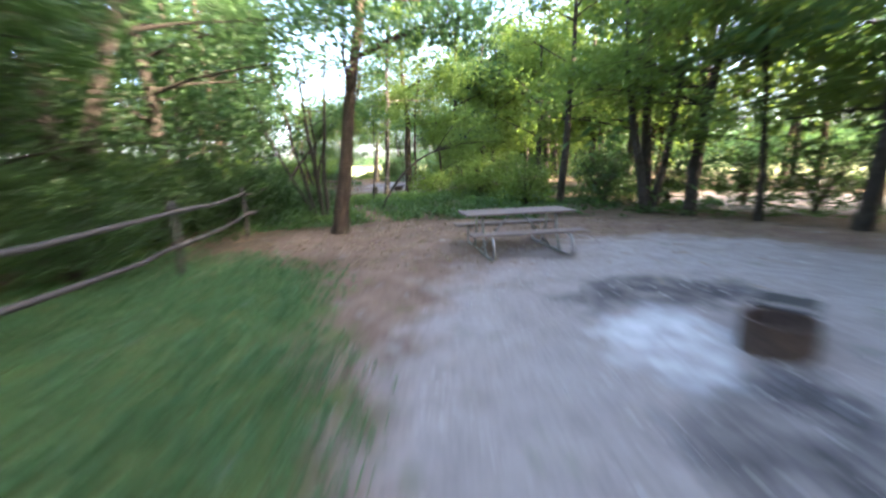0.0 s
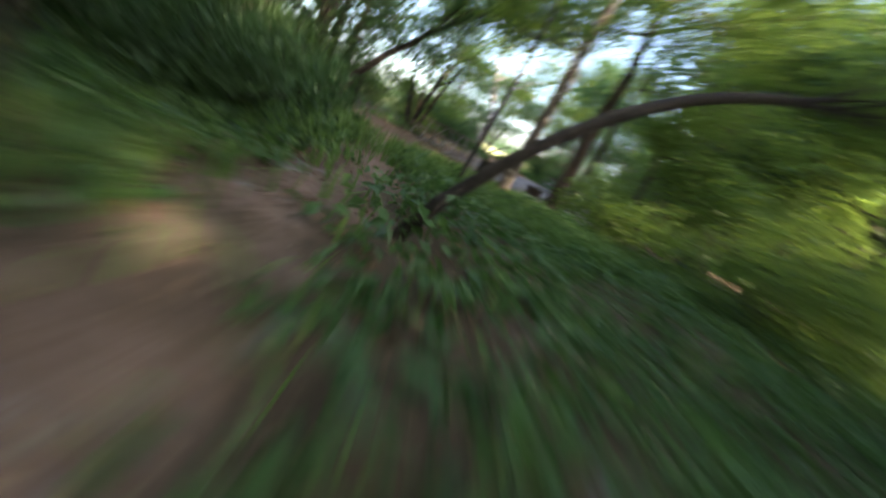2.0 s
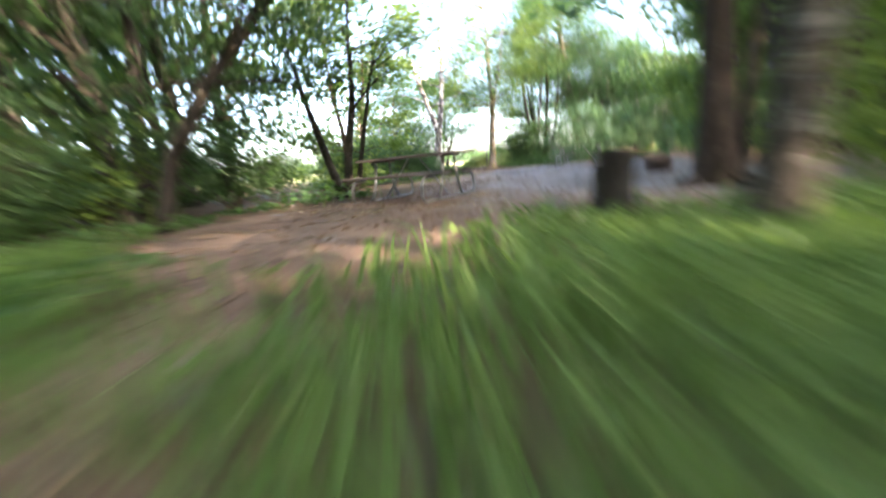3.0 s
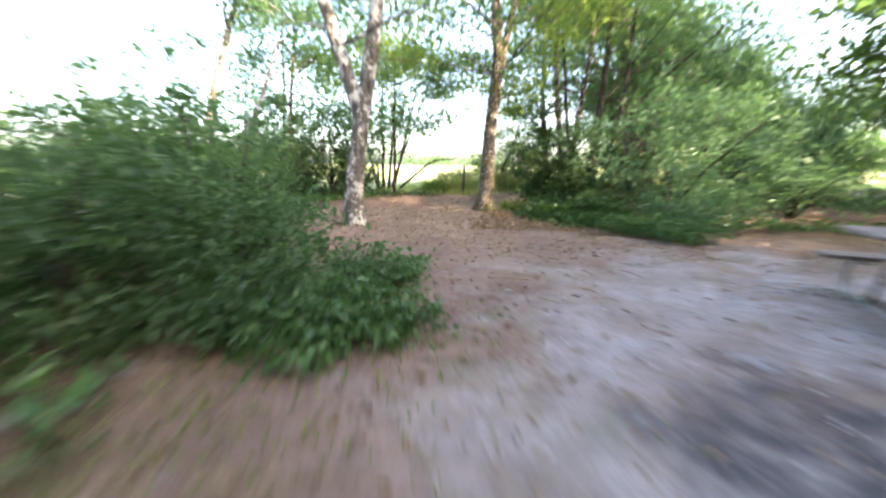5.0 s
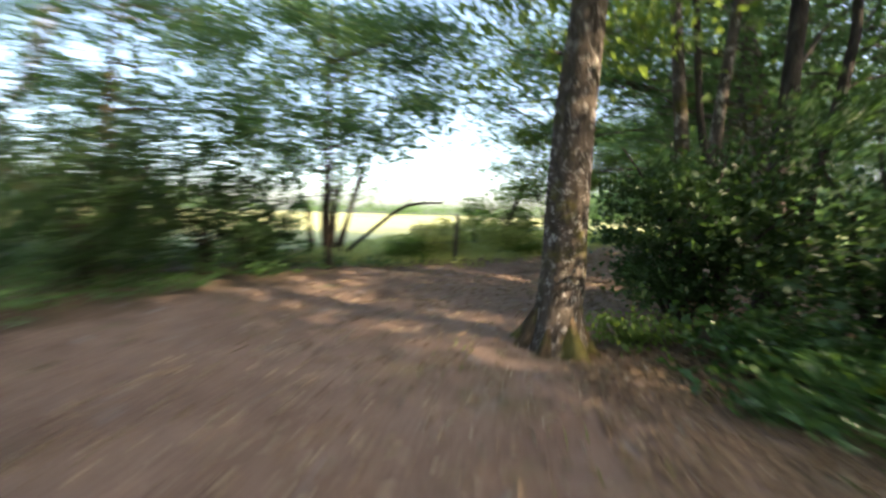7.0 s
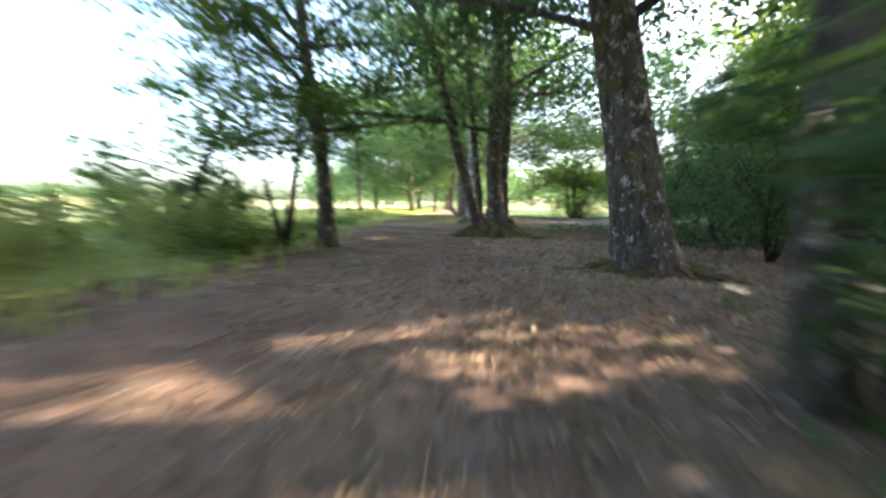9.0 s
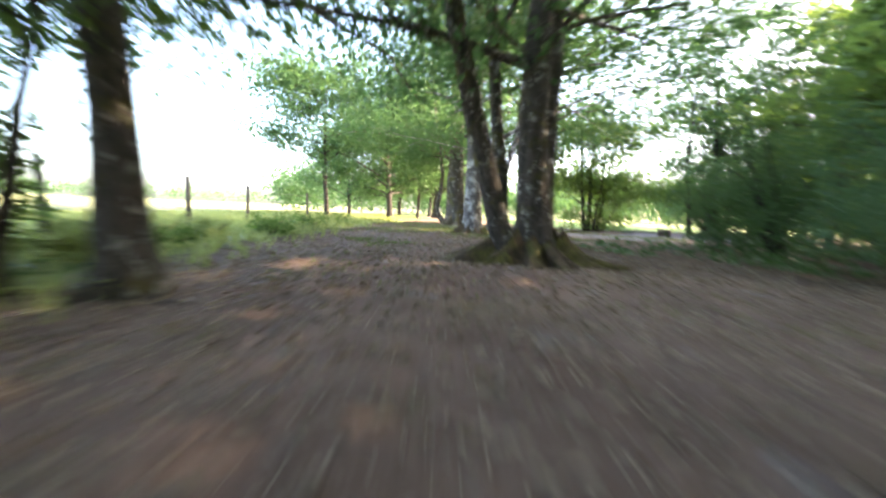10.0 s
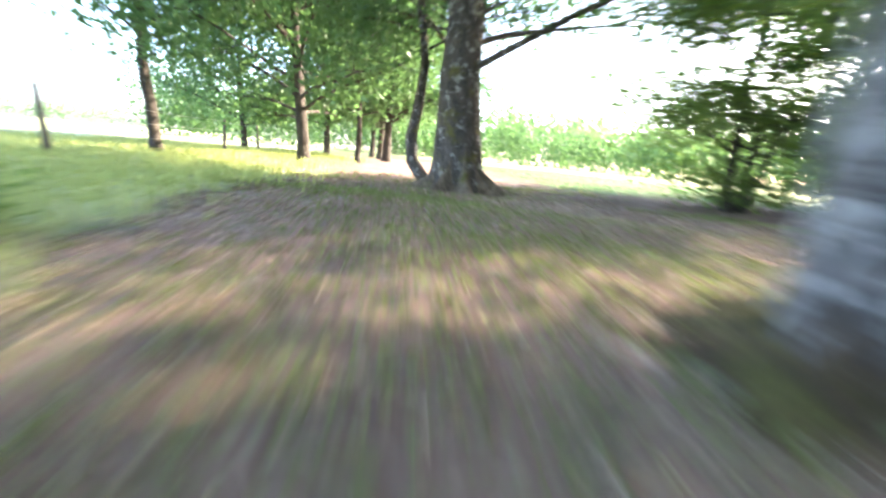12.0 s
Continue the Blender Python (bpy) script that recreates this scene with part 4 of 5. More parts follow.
# bushes that stand close to the way
for i, (x, y, r, h, n, leaf, size, lab) in enumerate([
        (-9.65, 33.1, 0.5, 0.26, 1500, IVY, 0.075, "low green undergrowth at the gravel's edge"),
        (-9.95, 32.75, 0.55, 0.30, 1600, IVY, 0.075, "low green undergrowth at the gravel's edge"),
        (-10.2, 33.7, 0.7, 0.45, 2200, LEAF_MID, 0.075, "low green bush at the gravel's edge"),
        (-10.1, 34.5, 0.5, 0.28, 1300, IVY, 0.075, "low green undergrowth at the gravel's edge"),
        (-10.8, 32.9, 0.7, 0.50, 2200, LEAF_SHADED, 0.08, "low dark bush at the gravel's edge"),
        (-11.2, 33.9, 0.9, 0.95, 3000, LEAF_MID, 0.08, "leafy bush spilling towards the gravel"),
        (-11.7, 32.5, 1.0, 1.35, 3400, LEAF_SHADED, 0.09, "dark bush beside the clearing"),
        (-12.3, 34.0, 1.2, 2.0, 4600, LEAF_MID, 0.09, "tall dense bush beside the clearing"),
        (-13.0, 31.4, 1.3, 1.9, 3800, LEAF_SHADED, 0.09, "dark bush beside the clearing"),
        (-12.5, 29.6, 1.2, 1.7, 3200, LEAF_SHADED, 0.09, "dark bush beside the clearing"),
        (-8.6, 40.4, 0.35, 0.24, 500, IVY, 0.08, "low green undergrowth beside the track"),
        (-7.9, 40.0, 0.4, 0.26, 600, IVY, 0.08, "low green undergrowth beside the track"),
        (-7.3, 39.5, 0.45, 0.28, 800, IVY, 0.08, "low green undergrowth beside the track"),
        (-6.7, 38.6, 0.6, 0.34, 1500, IVY, 0.08, "low green undergrowth beside the track"),
        (-6.0, 37.9, 0.6, 0.36, 1500, IVY, 0.08, "low green undergrowth beside the track"),
        (-6.9, 40.4, 0.9, 0.75, 2200, IVY, 0.08, "green bush beside the track"),
        (-5.6, 39.4, 0.9, 0.8, 2200, LEAF_BLUE, 0.09, "bluish-green bush behind the clearing"),
        # bushes by the fence and trail: deep shade put into the dark leaf colour
        (-6.9, 6.6, 1.5, 2.1, 4200, LEAF_SHADED, 0.11, "dark bush behind the rail fence"),
        (-7.4, 9.6, 1.6, 2.2, 4200, LEAF_SHADED, 0.11, "dark bush behind the rail fence"),
        (-6.4, 11.6, 1.3, 1.7, 3600, LEAF_SHADED, 0.11, "dark bush beside the slender stems"),
        (-5.3, 14.2, 1.0, 0.9, 2600, LEAF_SHADED, 0.10, "low dark bush beside the trail"),
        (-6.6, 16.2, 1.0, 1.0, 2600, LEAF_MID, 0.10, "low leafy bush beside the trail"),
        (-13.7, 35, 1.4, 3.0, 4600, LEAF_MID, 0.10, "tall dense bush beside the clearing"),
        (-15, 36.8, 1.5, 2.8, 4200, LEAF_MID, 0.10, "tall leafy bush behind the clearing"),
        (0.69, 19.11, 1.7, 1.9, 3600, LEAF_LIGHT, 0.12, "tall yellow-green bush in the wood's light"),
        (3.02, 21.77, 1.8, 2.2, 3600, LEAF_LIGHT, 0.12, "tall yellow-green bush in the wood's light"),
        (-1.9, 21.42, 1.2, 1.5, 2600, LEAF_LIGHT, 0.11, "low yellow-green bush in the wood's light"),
        (-11.2, 23.3, 1.3, 1.7, 3200, LEAF_SHADED, 0.11, "dark bush under a bowed tree"),
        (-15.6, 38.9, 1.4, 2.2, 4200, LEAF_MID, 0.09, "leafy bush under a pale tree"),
        (-7.32, 14.03, 1.25, 1.7, 3200, LEAF_SHADED, 0.11, "leafy bush leaning over the trail"),
        (-8.95, 16.17, 1.2, 1.7, 3200, LEAF_SHADED, 0.11, "dark bush leaning over the trail"),
        (-10.44, 17.92, 1.25, 1.7, 3200, LEAF_SHADED, 0.11, "leafy bush leaning over the trail"),
        (-12.06, 19.86, 1.3, 1.7, 2800, LEAF_SHADED, 0.11, "leafy bush leaning over the trail"),
        (-6.33, 12.33, 1.1, 2.0, 3200, LEAF_SHADED, 0.11, "dark bush beside the slender stems"),
        (-5.49, 5.38, 1.2, 1.7, 3000, LEAF_SHADED, 0.12, "dark bush behind the rail fence"),
        (-6.28, 8.11, 1.4, 2.0, 3400, LEAF_SHADED, 0.12, "dark bush behind the rail fence"),
        (-6.2, 10.13, 1.2, 1.8, 3000, LEAF_SHADED, 0.12, "dark bush behind the rail fence"),
        (-4.88, 2.43, 1.1, 1.6, 2600, LEAF_SHADED, 0.12, "dark bush behind the rail fence"),
        (-8.35, 42.7, 1.2, 2.2, 7500, LEAF_SHADED, 0.10, "dense dark bush crowding a mossy tree"),
        (-7, 41.8, 1.5, 2.6, 6500, LEAF_SHADED, 0.09, "dense dark bush in deep shade"),
        (-9.1, 41.7, 0.45, 0.3, 700, LEAF_LIGHT, 0.07, "low green weeds at the tree's foot"),
        (-8, 41, 0.7, 0.5, 1700, IVY, 0.08, "low green undergrowth beside the track"),
        (-5.2, 41.0, 2.1, 3.3, 9000, LEAF_BLUE, 0.11, "broad bluish-green bush behind the clearing"),
        (-3.4, 43.2, 2.0, 3.0, 5200, LEAF_BLUE, 0.11, "bluish-green bush behind the clearing"),
        (-2, 42.6, 2.0, 3.1, 5200, LEAF_BLUE, 0.11, "bluish-green bush behind the picnic table"),
        (-16.6, 35, 1.6, 2.3, 4200, LEAF_MID, 0.11, "leafy bush behind the clearing"),
        (-16.2, 37.2, 1.7, 2.4, 4200, LEAF_LIGHT, 0.11, "yellow-green bush behind the clearing"),
        (-16.4, 46.6, 0.9, 0.9, 1800, LEAF_MID, 0.10, "green bush at the foot of thin stems"),
        (-13.0, 47.9, 0.8, 0.55, 1400, LEAF_LIGHT, 0.10, "light green bush along the field fence"),
        # pale leaf here carries sunlight in its colour
        (-12.3, 50.6, 0.9, 1.1, 2400, MEADOW_SUNLIT, 0.10, "light green bush along the field fence"),
        # dark leaf in place of shade, since the sun reaches this bush
        (-16.5, 42.6, 1.7, 3.2, 6500, LEAF_SHADED, 0.11, "tall shaded bush at the field's edge"),
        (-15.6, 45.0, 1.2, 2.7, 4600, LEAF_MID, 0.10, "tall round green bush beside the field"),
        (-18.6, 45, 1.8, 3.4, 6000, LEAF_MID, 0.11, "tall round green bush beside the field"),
        # next two also wear the pale leaf that stands in for sunlight
        (-12.6, 49.2, 0.9, 1.0, 2600, MEADOW_SUNLIT, 0.09, "yellow-green bush in the hedge"),
        (-10.4, 51.2, 1.1, 1.1, 3600, MEADOW_SUNLIT, 0.09, "sunlit bush in the hedge"),
        (-9.9, 53.3, 1.2, 2.2, 4200, LEAF_LIGHT, 0.10, "tall sunlit bush in the hedge"),
        (-11.6, 53.4, 1.2, 1.7, 3200, LEAF_LIGHT, 0.10, "sunlit bush in the hedge"),
        (0.4, 48.4, 1.7, 2.6, 5200, LEAF_BLUE, 0.11, "tall green bush beside the lane"),
        (2.6, 51, 1.7, 3.0, 6000, LEAF_MID, 0.11, "broad green bush beside the lane"),
        (4.1, 52.6, 1.4, 2.4, 4200, LEAF_MID, 0.11, "green bush by the gravel pull-in"),
        (-2, 46.4, 1.2, 2.3, 3600, LEAF_SHADED, 0.10, "dark bush behind a massive trunk"),
        (16.6, 58.4, 2.6, 5.6, 6500, LEAF_MID, 0.13, "tall green hedge bush beyond the fire pits"),
        (19.8, 57, 2.6, 5.4, 6500, LEAF_MID, 0.13, "tall green hedge bush beyond the fire pits"),
        (15.6, 53.2, 1.9, 3.8, 4200, LEAF_MID, 0.13, "tall green hedge bush beside the gravel")]):
    grow_bush("bush", lab, plant(x, y, 37 * i), 300 + i, r, h, n, leaf, size)


# weeds in the strip between the lane and the field fence
def weed_clumps():
    rng = np.random.default_rng(72)
    k = np.linspace(0, 1, 16)
    xs = np.interp(k, (0, 0.35, 0.7, 1), (-10.2, -8.4, -6.1, -3.2)) + rng.uniform(-0.55, 0.55, 16)
    ys = np.interp(k, (0, 0.35, 0.7, 1), (50.0, 53.9, 57.9, 62.2)) + rng.uniform(-0.4, 0.4, 16)
    for i, (x, y) in enumerate(zip(xs, ys)):
        # two in three clumps get the leaf with sunlight in its colour
        grow_bush("weed_clump", "bright yellow-green weeds standing in the meadow strip", plant(x, y, 41 * i), 430 + i, rng.uniform(0.35, 0.75), rng.uniform(0.28, 0.62), 700, MEADOW_SUNLIT if i % 3 else LEAF_LIGHT, 0.085,
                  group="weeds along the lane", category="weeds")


weed_clumps()

# far woods round the field and lawn
def far_woods():
    rng = np.random.default_rng(9)
    g = Geo()
    for i in range(520):
        ang = rng.uniform(-0.6, 2 * math.pi - 0.6)
        field_side = 1.15 < ang < 3.6
        d = rng.uniform(300, 380) if field_side else rng.uniform(95, 150)
        x, y = d * math.cos(ang), 40 + d * math.sin(ang)
        h, r = (rng.uniform(8, 14), rng.uniform(7, 11)) if field_side else (rng.uniform(9, 16), rng.uniform(3, 5.5))
        pts = np.array([x, y, h * 0.5]) + rng.normal(size=(120, 3)) * [r * 0.6, r * 0.6, h * 0.24]
        pts = pts[pts[:, 2] > 0.2]
        leaf_cards(g, pts, 1.3, rng, 0.3, 0.8)
    tagged(new("far_woods", g.mesh("far_woods", LEAF_MID)), "distant belt of green trees beyond the field", "woods", kind="stuff")


far_woods()


def hedge_trees():
    """The sunlit edge of the woods past the lawn."""
    rng = np.random.default_rng(10)
    g = Geo()
    for i in range(150):
        ang, d = rng.uniform(-0.25, 1.5), rng.uniform(62, 92)
        h, r = rng.uniform(6, 10), rng.uniform(2.0, 3.6)
        pts = np.array([d * math.cos(ang), 48 + d * math.sin(ang), h * 0.48]) + rng.normal(size=(330, 3)) * [r * 0.6, r * 0.6, h * 0.24]
        leaf_cards(g, pts[pts[:, 2] > 0.1], 0.55, rng, 0.3, 0.8)
    tagged(new("hedge_trees", g.mesh("hedge_trees", LEAF_MID)), "sunlit green trees beyond the lawn", "woods", kind="stuff")


hedge_trees()


# ---- undergrowth, grass and litter ----
def scatter(rng, x0, x1, y0, y1, n):
    return np.stack([rng.uniform(x0, x1, n), rng.uniform(y0, y1, n)], 1)


def on_ground(p, up=0.0):
    return np.column_stack([p, rise(p[:, 0], p[:, 1]) + up])


def undergrowth():
    rng = np.random.default_rng(21)
    g = Geo()
    for x0, x1, y0, y1, n in [(-10, 3.5, 10, 25, 5200), (-20, -5, 6, 16, 1500), (0, 14, 11, 24, 1800), (-16, -9.8, 30, 40, 1100), (-9.5, -2, 39.3, 46, 1500), (-22, -12, 40, 47, 900), (-1, 8, 44, 54, 700), (-12, -8.2, 49.3, 54, 900)]:
        p = scatter(rng, x0, x1, y0, y1, n)
        z = zones(p[:, 0], p[:, 1])
        p = p[(np.maximum(z["gravel"], z["dirt"]) < rng.uniform(0.1, 0.5, n)) & (z["sod"] < 0.7) & (to_line(p[:, 0], p[:, 1], [(-5.3, 18.3), (-7.2, 22.5)]) > 1.2)]
        h = rng.uniform(0.05, 0.38, len(p)) * (0.6 + 0.6 * np.sin(p[:, 0] * 1.7) * np.cos(p[:, 1] * 1.3)).clip(0.3, 1.2)
        for k in range(8):
            off = rng.normal(size=(len(p), 2)) * 0.11
            leaf_cards(g, on_ground(p + off) + np.column_stack([0 * h, 0 * h, h * rng.uniform(0.25, 1.1, len(p)) + 0.02]), 0.11, rng, 0.5, 0.6)
    tagged(new("undergrowth", g.mesh("undergrowth", IVY)), "low green ivy and nettle leaves covering the woodland floor", "undergrowth", kind="stuff")


undergrowth()


def trailside_green():
    rng = np.random.default_rng(24)
    g = Geo()
    p = np.concatenate([scatter(rng, -9.5, 0.5, 11, 24.5, 26000), scatter(rng, -7.2, -1.5, 16.5, 23.5, 30000)])
    z = zones(p[:, 0], p[:, 1])
    sparse = 0.85 * soft_step(p[:, 0], -3.5, -2.7) * soft_step(p[:, 1], 18.0, 16.8)
    keep = (z["dirt"] < rng.uniform(0.05, 0.7, len(p))) & (rng.uniform(size=len(p)) > sparse) & (np.sin(p[:, 0] * 0.9 + 1) * np.cos(p[:, 1] * 0.8) > rng.uniform(-0.9, 0.9, len(p)))
    p = p[keep & (to_line(p[:, 0], p[:, 1], [(-6.4, 20.3), (-7.2, 22.5)]) > 0.8)]
    blades(g, on_ground(p), 0.27, rng, 0.012, 0.8)
    leaf_cards(g, on_ground(p[::3], 0.16), 0.10, rng, 0.5, 0.45)
    tagged(new("trailside_grass", g.mesh("trailside_grass", TRAIL_GRASS)), "fresh green grass and seedlings beside the trail", "grass", kind="stuff")


trailside_green()


def grass():
    rng = np.random.default_rng(22)
    g = Geo()
    p = scatter(rng, -6, 1.5, -3.5, 9.0, 46000)
    z = zones(p[:, 0], p[:, 1])
    bare = np.sin(p[:, 0] * 2.1 + 0.4) * np.cos(p[:, 1] * 1.7 + p[:, 0]) 
    p = p[(z["sod"] > 0.12) & (z["sod"] + 0.25 * bare > rng.uniform(0.1, 1.0, len(p)))]
    blades(g, on_ground(p), 0.11, rng, 0.007, 0.8)
    q = p[rng.uniform(size=len(p)) < 0.3]
    leaf_cards(g, on_ground(q, 0.05), 0.075, rng, 0.5, 0.5)
    tagged(new("grass", g.mesh("grass", GRASS)), "short green grass and weeds beside the gravel", "grass", kind="stuff")
    g = Geo()
    p = scatter(rng, 5, 30, 61, 80, 12000)
    z = zones(p[:, 0], p[:, 1])
    p = p[z["sod"] > 0.5]
    blades(g, on_ground(p), 0.09, rng, 0.02, 0.6)
    tagged(new("lawn_grass", g.mesh("lawn_grass", GRASS)), "mown pale green lawn beyond the trees", "grass", kind="stuff")
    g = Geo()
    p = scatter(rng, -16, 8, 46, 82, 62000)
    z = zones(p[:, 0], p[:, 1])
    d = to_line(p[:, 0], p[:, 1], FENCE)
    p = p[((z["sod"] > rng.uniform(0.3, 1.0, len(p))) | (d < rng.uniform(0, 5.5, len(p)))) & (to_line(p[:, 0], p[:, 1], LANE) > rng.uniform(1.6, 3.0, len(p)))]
    # blade colour holds the sunlight that the tree row keeps off this strip
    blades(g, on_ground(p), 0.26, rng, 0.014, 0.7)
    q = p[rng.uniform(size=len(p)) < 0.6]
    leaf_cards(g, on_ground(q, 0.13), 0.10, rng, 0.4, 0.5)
    tagged(new("meadow_grass", g.mesh("meadow_grass", MEADOW_SUNLIT)), "sunlit yellow-green grass and weeds along the fence", "grass", kind="stuff")


grass()


def litter():
    rng = np.random.default_rng(23)
    g = Geo()
    for x0, x1, y0, y1, n in [(-6, 7, 6, 12, 3000), (-9, -1.5, 11, 28, 8000), (-14, -4, 30, 46, 9000), (-12, 8, 44, 68, 24000), (-9.8, -5.8, 38.2, 41.5, 8000)]:
        p = scatter(rng, x0, x1, y0, y1, n)
        z = zones(p[:, 0], p[:, 1])
        p = p[(z["field"] < 0.3) & (z["gravel"] < rng.uniform(0.1, 1.0, n)) & (z["sod"] < 0.6)]
        leaf_cards(g, on_ground(p, 0.012), 0.055, rng, 0.85, 0.6)
    tagged(new("leaf_litter", g.mesh("leaf_litter", DEAD)), "scattered brown dead leaves on bare earth", "leaf litter", kind="stuff")
    g = Geo()
    for x0, x1, y0, y1, n in [(-13, -6, 36, 46, 3000), (-10, 6, 44, 66, 46000), (-4, 4, 6, 12, 2500), (-10, -3, 22, 30, 1500)]:
        p = scatter(rng, x0, x1, y0, y1, n)
        z = zones(p[:, 0], p[:, 1])
        p = p[(z["field"] < 0.3) & (z["gravel"] < 0.6) & (z["dirt"] > rng.uniform(0, 0.9, n))]
        leaf_cards(g, on_ground(p, 0.010), 0.075, rng, 0.93, 0.2)
    tagged(new("straw", g.mesh("straw", STRAW)), "pale dry straw and leaf scraps on the earth", "straw", kind="stuff")
    g = Geo()
    for x0, x1, y0, y1, n in [(-5, 6, 5, 12, 90), (-13, -6, 34, 45, 120), (-10, 5, 45, 64, 420)]:
        p = on_ground(scatter(rng, x0, x1, y0, y1, n), 0.01)
        for q in p:
            d, ln = rng.uniform(0, 6.28), rng.uniform(0.08, 0.4)
            w = np.array([math.cos(d), math.sin(d), 0]) * ln
            tube(g, [q - w / 2, q + [0, 0, 0.01], q + w / 2], rng.uniform(0.003, 0.008), 4, 0, rng)
    tagged(new("twigs", g.mesh("twigs", CUT_WOOD)), "small fallen twigs strewn on the earth", "twigs", kind="stuff")
    g = Geo()
    p = scatter(rng, -9, 5, 44, 68, 9000)
    keep = (to_line(p[:, 0], p[:, 1], LANE) < 3.0) & (np.sin(p[:, 0] * 1.3 + 0.6) * np.cos(p[:, 1] * 0.9) > rng.uniform(-0.2, 0.9, len(p)))
    p = p[keep]
    q = scatter(rng, -11, -1, 29, 42, 5200)
    q = q[(np.sin(q[:, 0] * 3.1 + 0.6) * np.cos(q[:, 1] * 2.7) > rng.uniform(0.3, 1.2, len(q)))]
    q3 = scatter(rng, -5, 7, 54.5, 67, 22000)
    q3 = q3[(np.sin(q3[:, 0] * 1.1 + q3[:, 1] * 0.7) * np.cos(q3[:, 1] * 0.8 - 0.5) + 0.9 * np.exp(-((q3[:, 0] - 0.2) ** 2 + (q3[:, 1] - 58.9) ** 2) / 3.0) > rng.uniform(0.1, 1.1, len(q3)))]
    q5 = scatter(rng, -3, 5.5, 58.0, 66.0, 24000)
    q5 = q5[np.sin(q5[:, 0] * 0.9 + 0.4) * np.cos(q5[:, 1] * 0.7 + q5[:, 0] * 0.3) > rng.uniform(-0.6, 1.2, len(q5))]
    leaf_cards(g, on_ground(q5[::2], 0.015), 0.055, rng, 0.75, 0.5)
    blades(g, on_ground(q5), 0.05, rng, 0.007, 1.0)
    q4 = scatter(rng, -10.6, -8.3, 29, 33.5, 2600)
    p = np.concatenate([p, q, q3, q4[q4[:, 0] < rng.uniform(-10.2, -8.4, len(q4))]])
    leaf_cards(g, on_ground(q3, 0.03), 0.07, rng, 0.6, 0.5)
    blades(g, on_ground(p), 0.07, rng, 0.007, 0.9)
    tagged(new("track_grass", g.mesh("track_grass", TUFT)), "sparse tufts of worn grass on the earth track", "grass", kind="stuff")


litter()


def pebbles():
    """Loose stones on the gravel clearings: uneven double pyramids."""
    rng = np.random.default_rng(31)
    g = Geo()
    p = np.concatenate([scatter(rng, -1, 8, -3, 9, 1600), scatter(rng, -10, -0.5, 25, 38, 1900), scatter(rng, 3, 19, 53.5, 58.5, 700)])
    z = zones(p[:, 0], p[:, 1])
    p = p[z["gravel"] > rng.uniform(0.2, 0.9, len(p))]
    for q in on_ground(p, 0.004):
        r = rng.uniform(0.008, 0.028)
        ring = np.array([(math.cos(a), math.sin(a), 0) for a in (0.2, 1.3, 2.6, 3.7, 5.0)]) * r * rng.uniform(0.7, 1.3, (5, 1))
        g.add(np.concatenate([q + ring, [q + [0, 0, r * 0.7], q - [0, 0, r * 0.5]]]), [(k, (k + 1) % 5, 5) for k in range(5)] + [((k + 1) % 5, k, 6) for k in range(5)])
    tagged(new("pebbles", g.mesh("pebbles", PEBBLE)), "loose grey pebbles on the gravel clearings", "pebbles", kind="stuff")


pebbles()


# ---- camp furniture ----
def picnic_table(m, label):
    """A long table: five top boards and two benches on two pipe frames that run along the ground and bend up to the benches."""
    t = base_at("picnic_table", m, label, "picnic table", "picnic tables")
    rng = random.Random(3)
    half, at = 1.03, 0.70
    for k in range(5):
        g = Geo()
        y = -0.36 + k * 0.145
        box(g, (-half + rng.uniform(-0.006, 0.006), half + rng.uniform(-0.006, 0.006)), (y, y + 0.14), (0.715 + rng.uniform(0, 0.003), 0.755))
        part("plank", g.mesh("plank", WOOD_GREY), t, "weathered grey board")
    for s in (-1, 1):
        for k in range(2):
            g = Geo()
            y = s * 0.63 - 0.14 + k * 0.145
            box(g, (-half, half), (y, y + 0.135), (0.415, 0.455))
            part("bench_plank", g.mesh("bench_plank", WOOD_GREY), t, "weathered grey board")
    for x in (-at, at):
        g = Geo()
        side = [(0.40, 0.025), (0.75, 0.027), (0.84, 0.06), (0.875, 0.14), (0.86, 0.28), (0.80, 0.375), (0.72, 0.392), (0.50, 0.392)]
        tube(g, [(x, -y, z) for y, z in reversed(side)] + [(x, 0, 0.025)] + [(x, y, z) for y, z in side], 0.024, 8)
        part("skid_pipe", g.mesh("skid_pipe", PIPE, True), t, "bent galvanised pipe")
        for s in (-1, 1):
            g = Geo()
            tube(g, [(x, s * 0.20, 0.715), (x, s * 0.22, 0.45), (x, s * 0.30, 0.20), (x, s * 0.40, 0.03)], 0.024, 8)
            part("leg", g.mesh("leg", PIPE, True), t, "bent galvanised pipe")
        g = Geo()
        box(g, (x - 0.03, x + 0.03), (-0.34, 0.34), (0.685, 0.715), 0.003)
        part("bearer", g.mesh("bearer", STEEL), t)
    for s in (-1, 1):
        g = Geo()
        tube(g, [(s * at, 0, 0.03), (s * 0.12, 0, 0.70)], 0.016, 7)
        part("brace", g.mesh("brace", PIPE, True), t)
    return t


TABLE = picnic_table(plant(1.28, 7.51, 15.4), "weathered grey wooden picnic table on a bent pipe frame")
copy_thing(TABLE, plant(-7.66, 23.95, -12))
copy_thing(TABLE, plant(-4.9, 34.25, -12))
copy_thing(TABLE, plant(13.2, 16.4, 41))


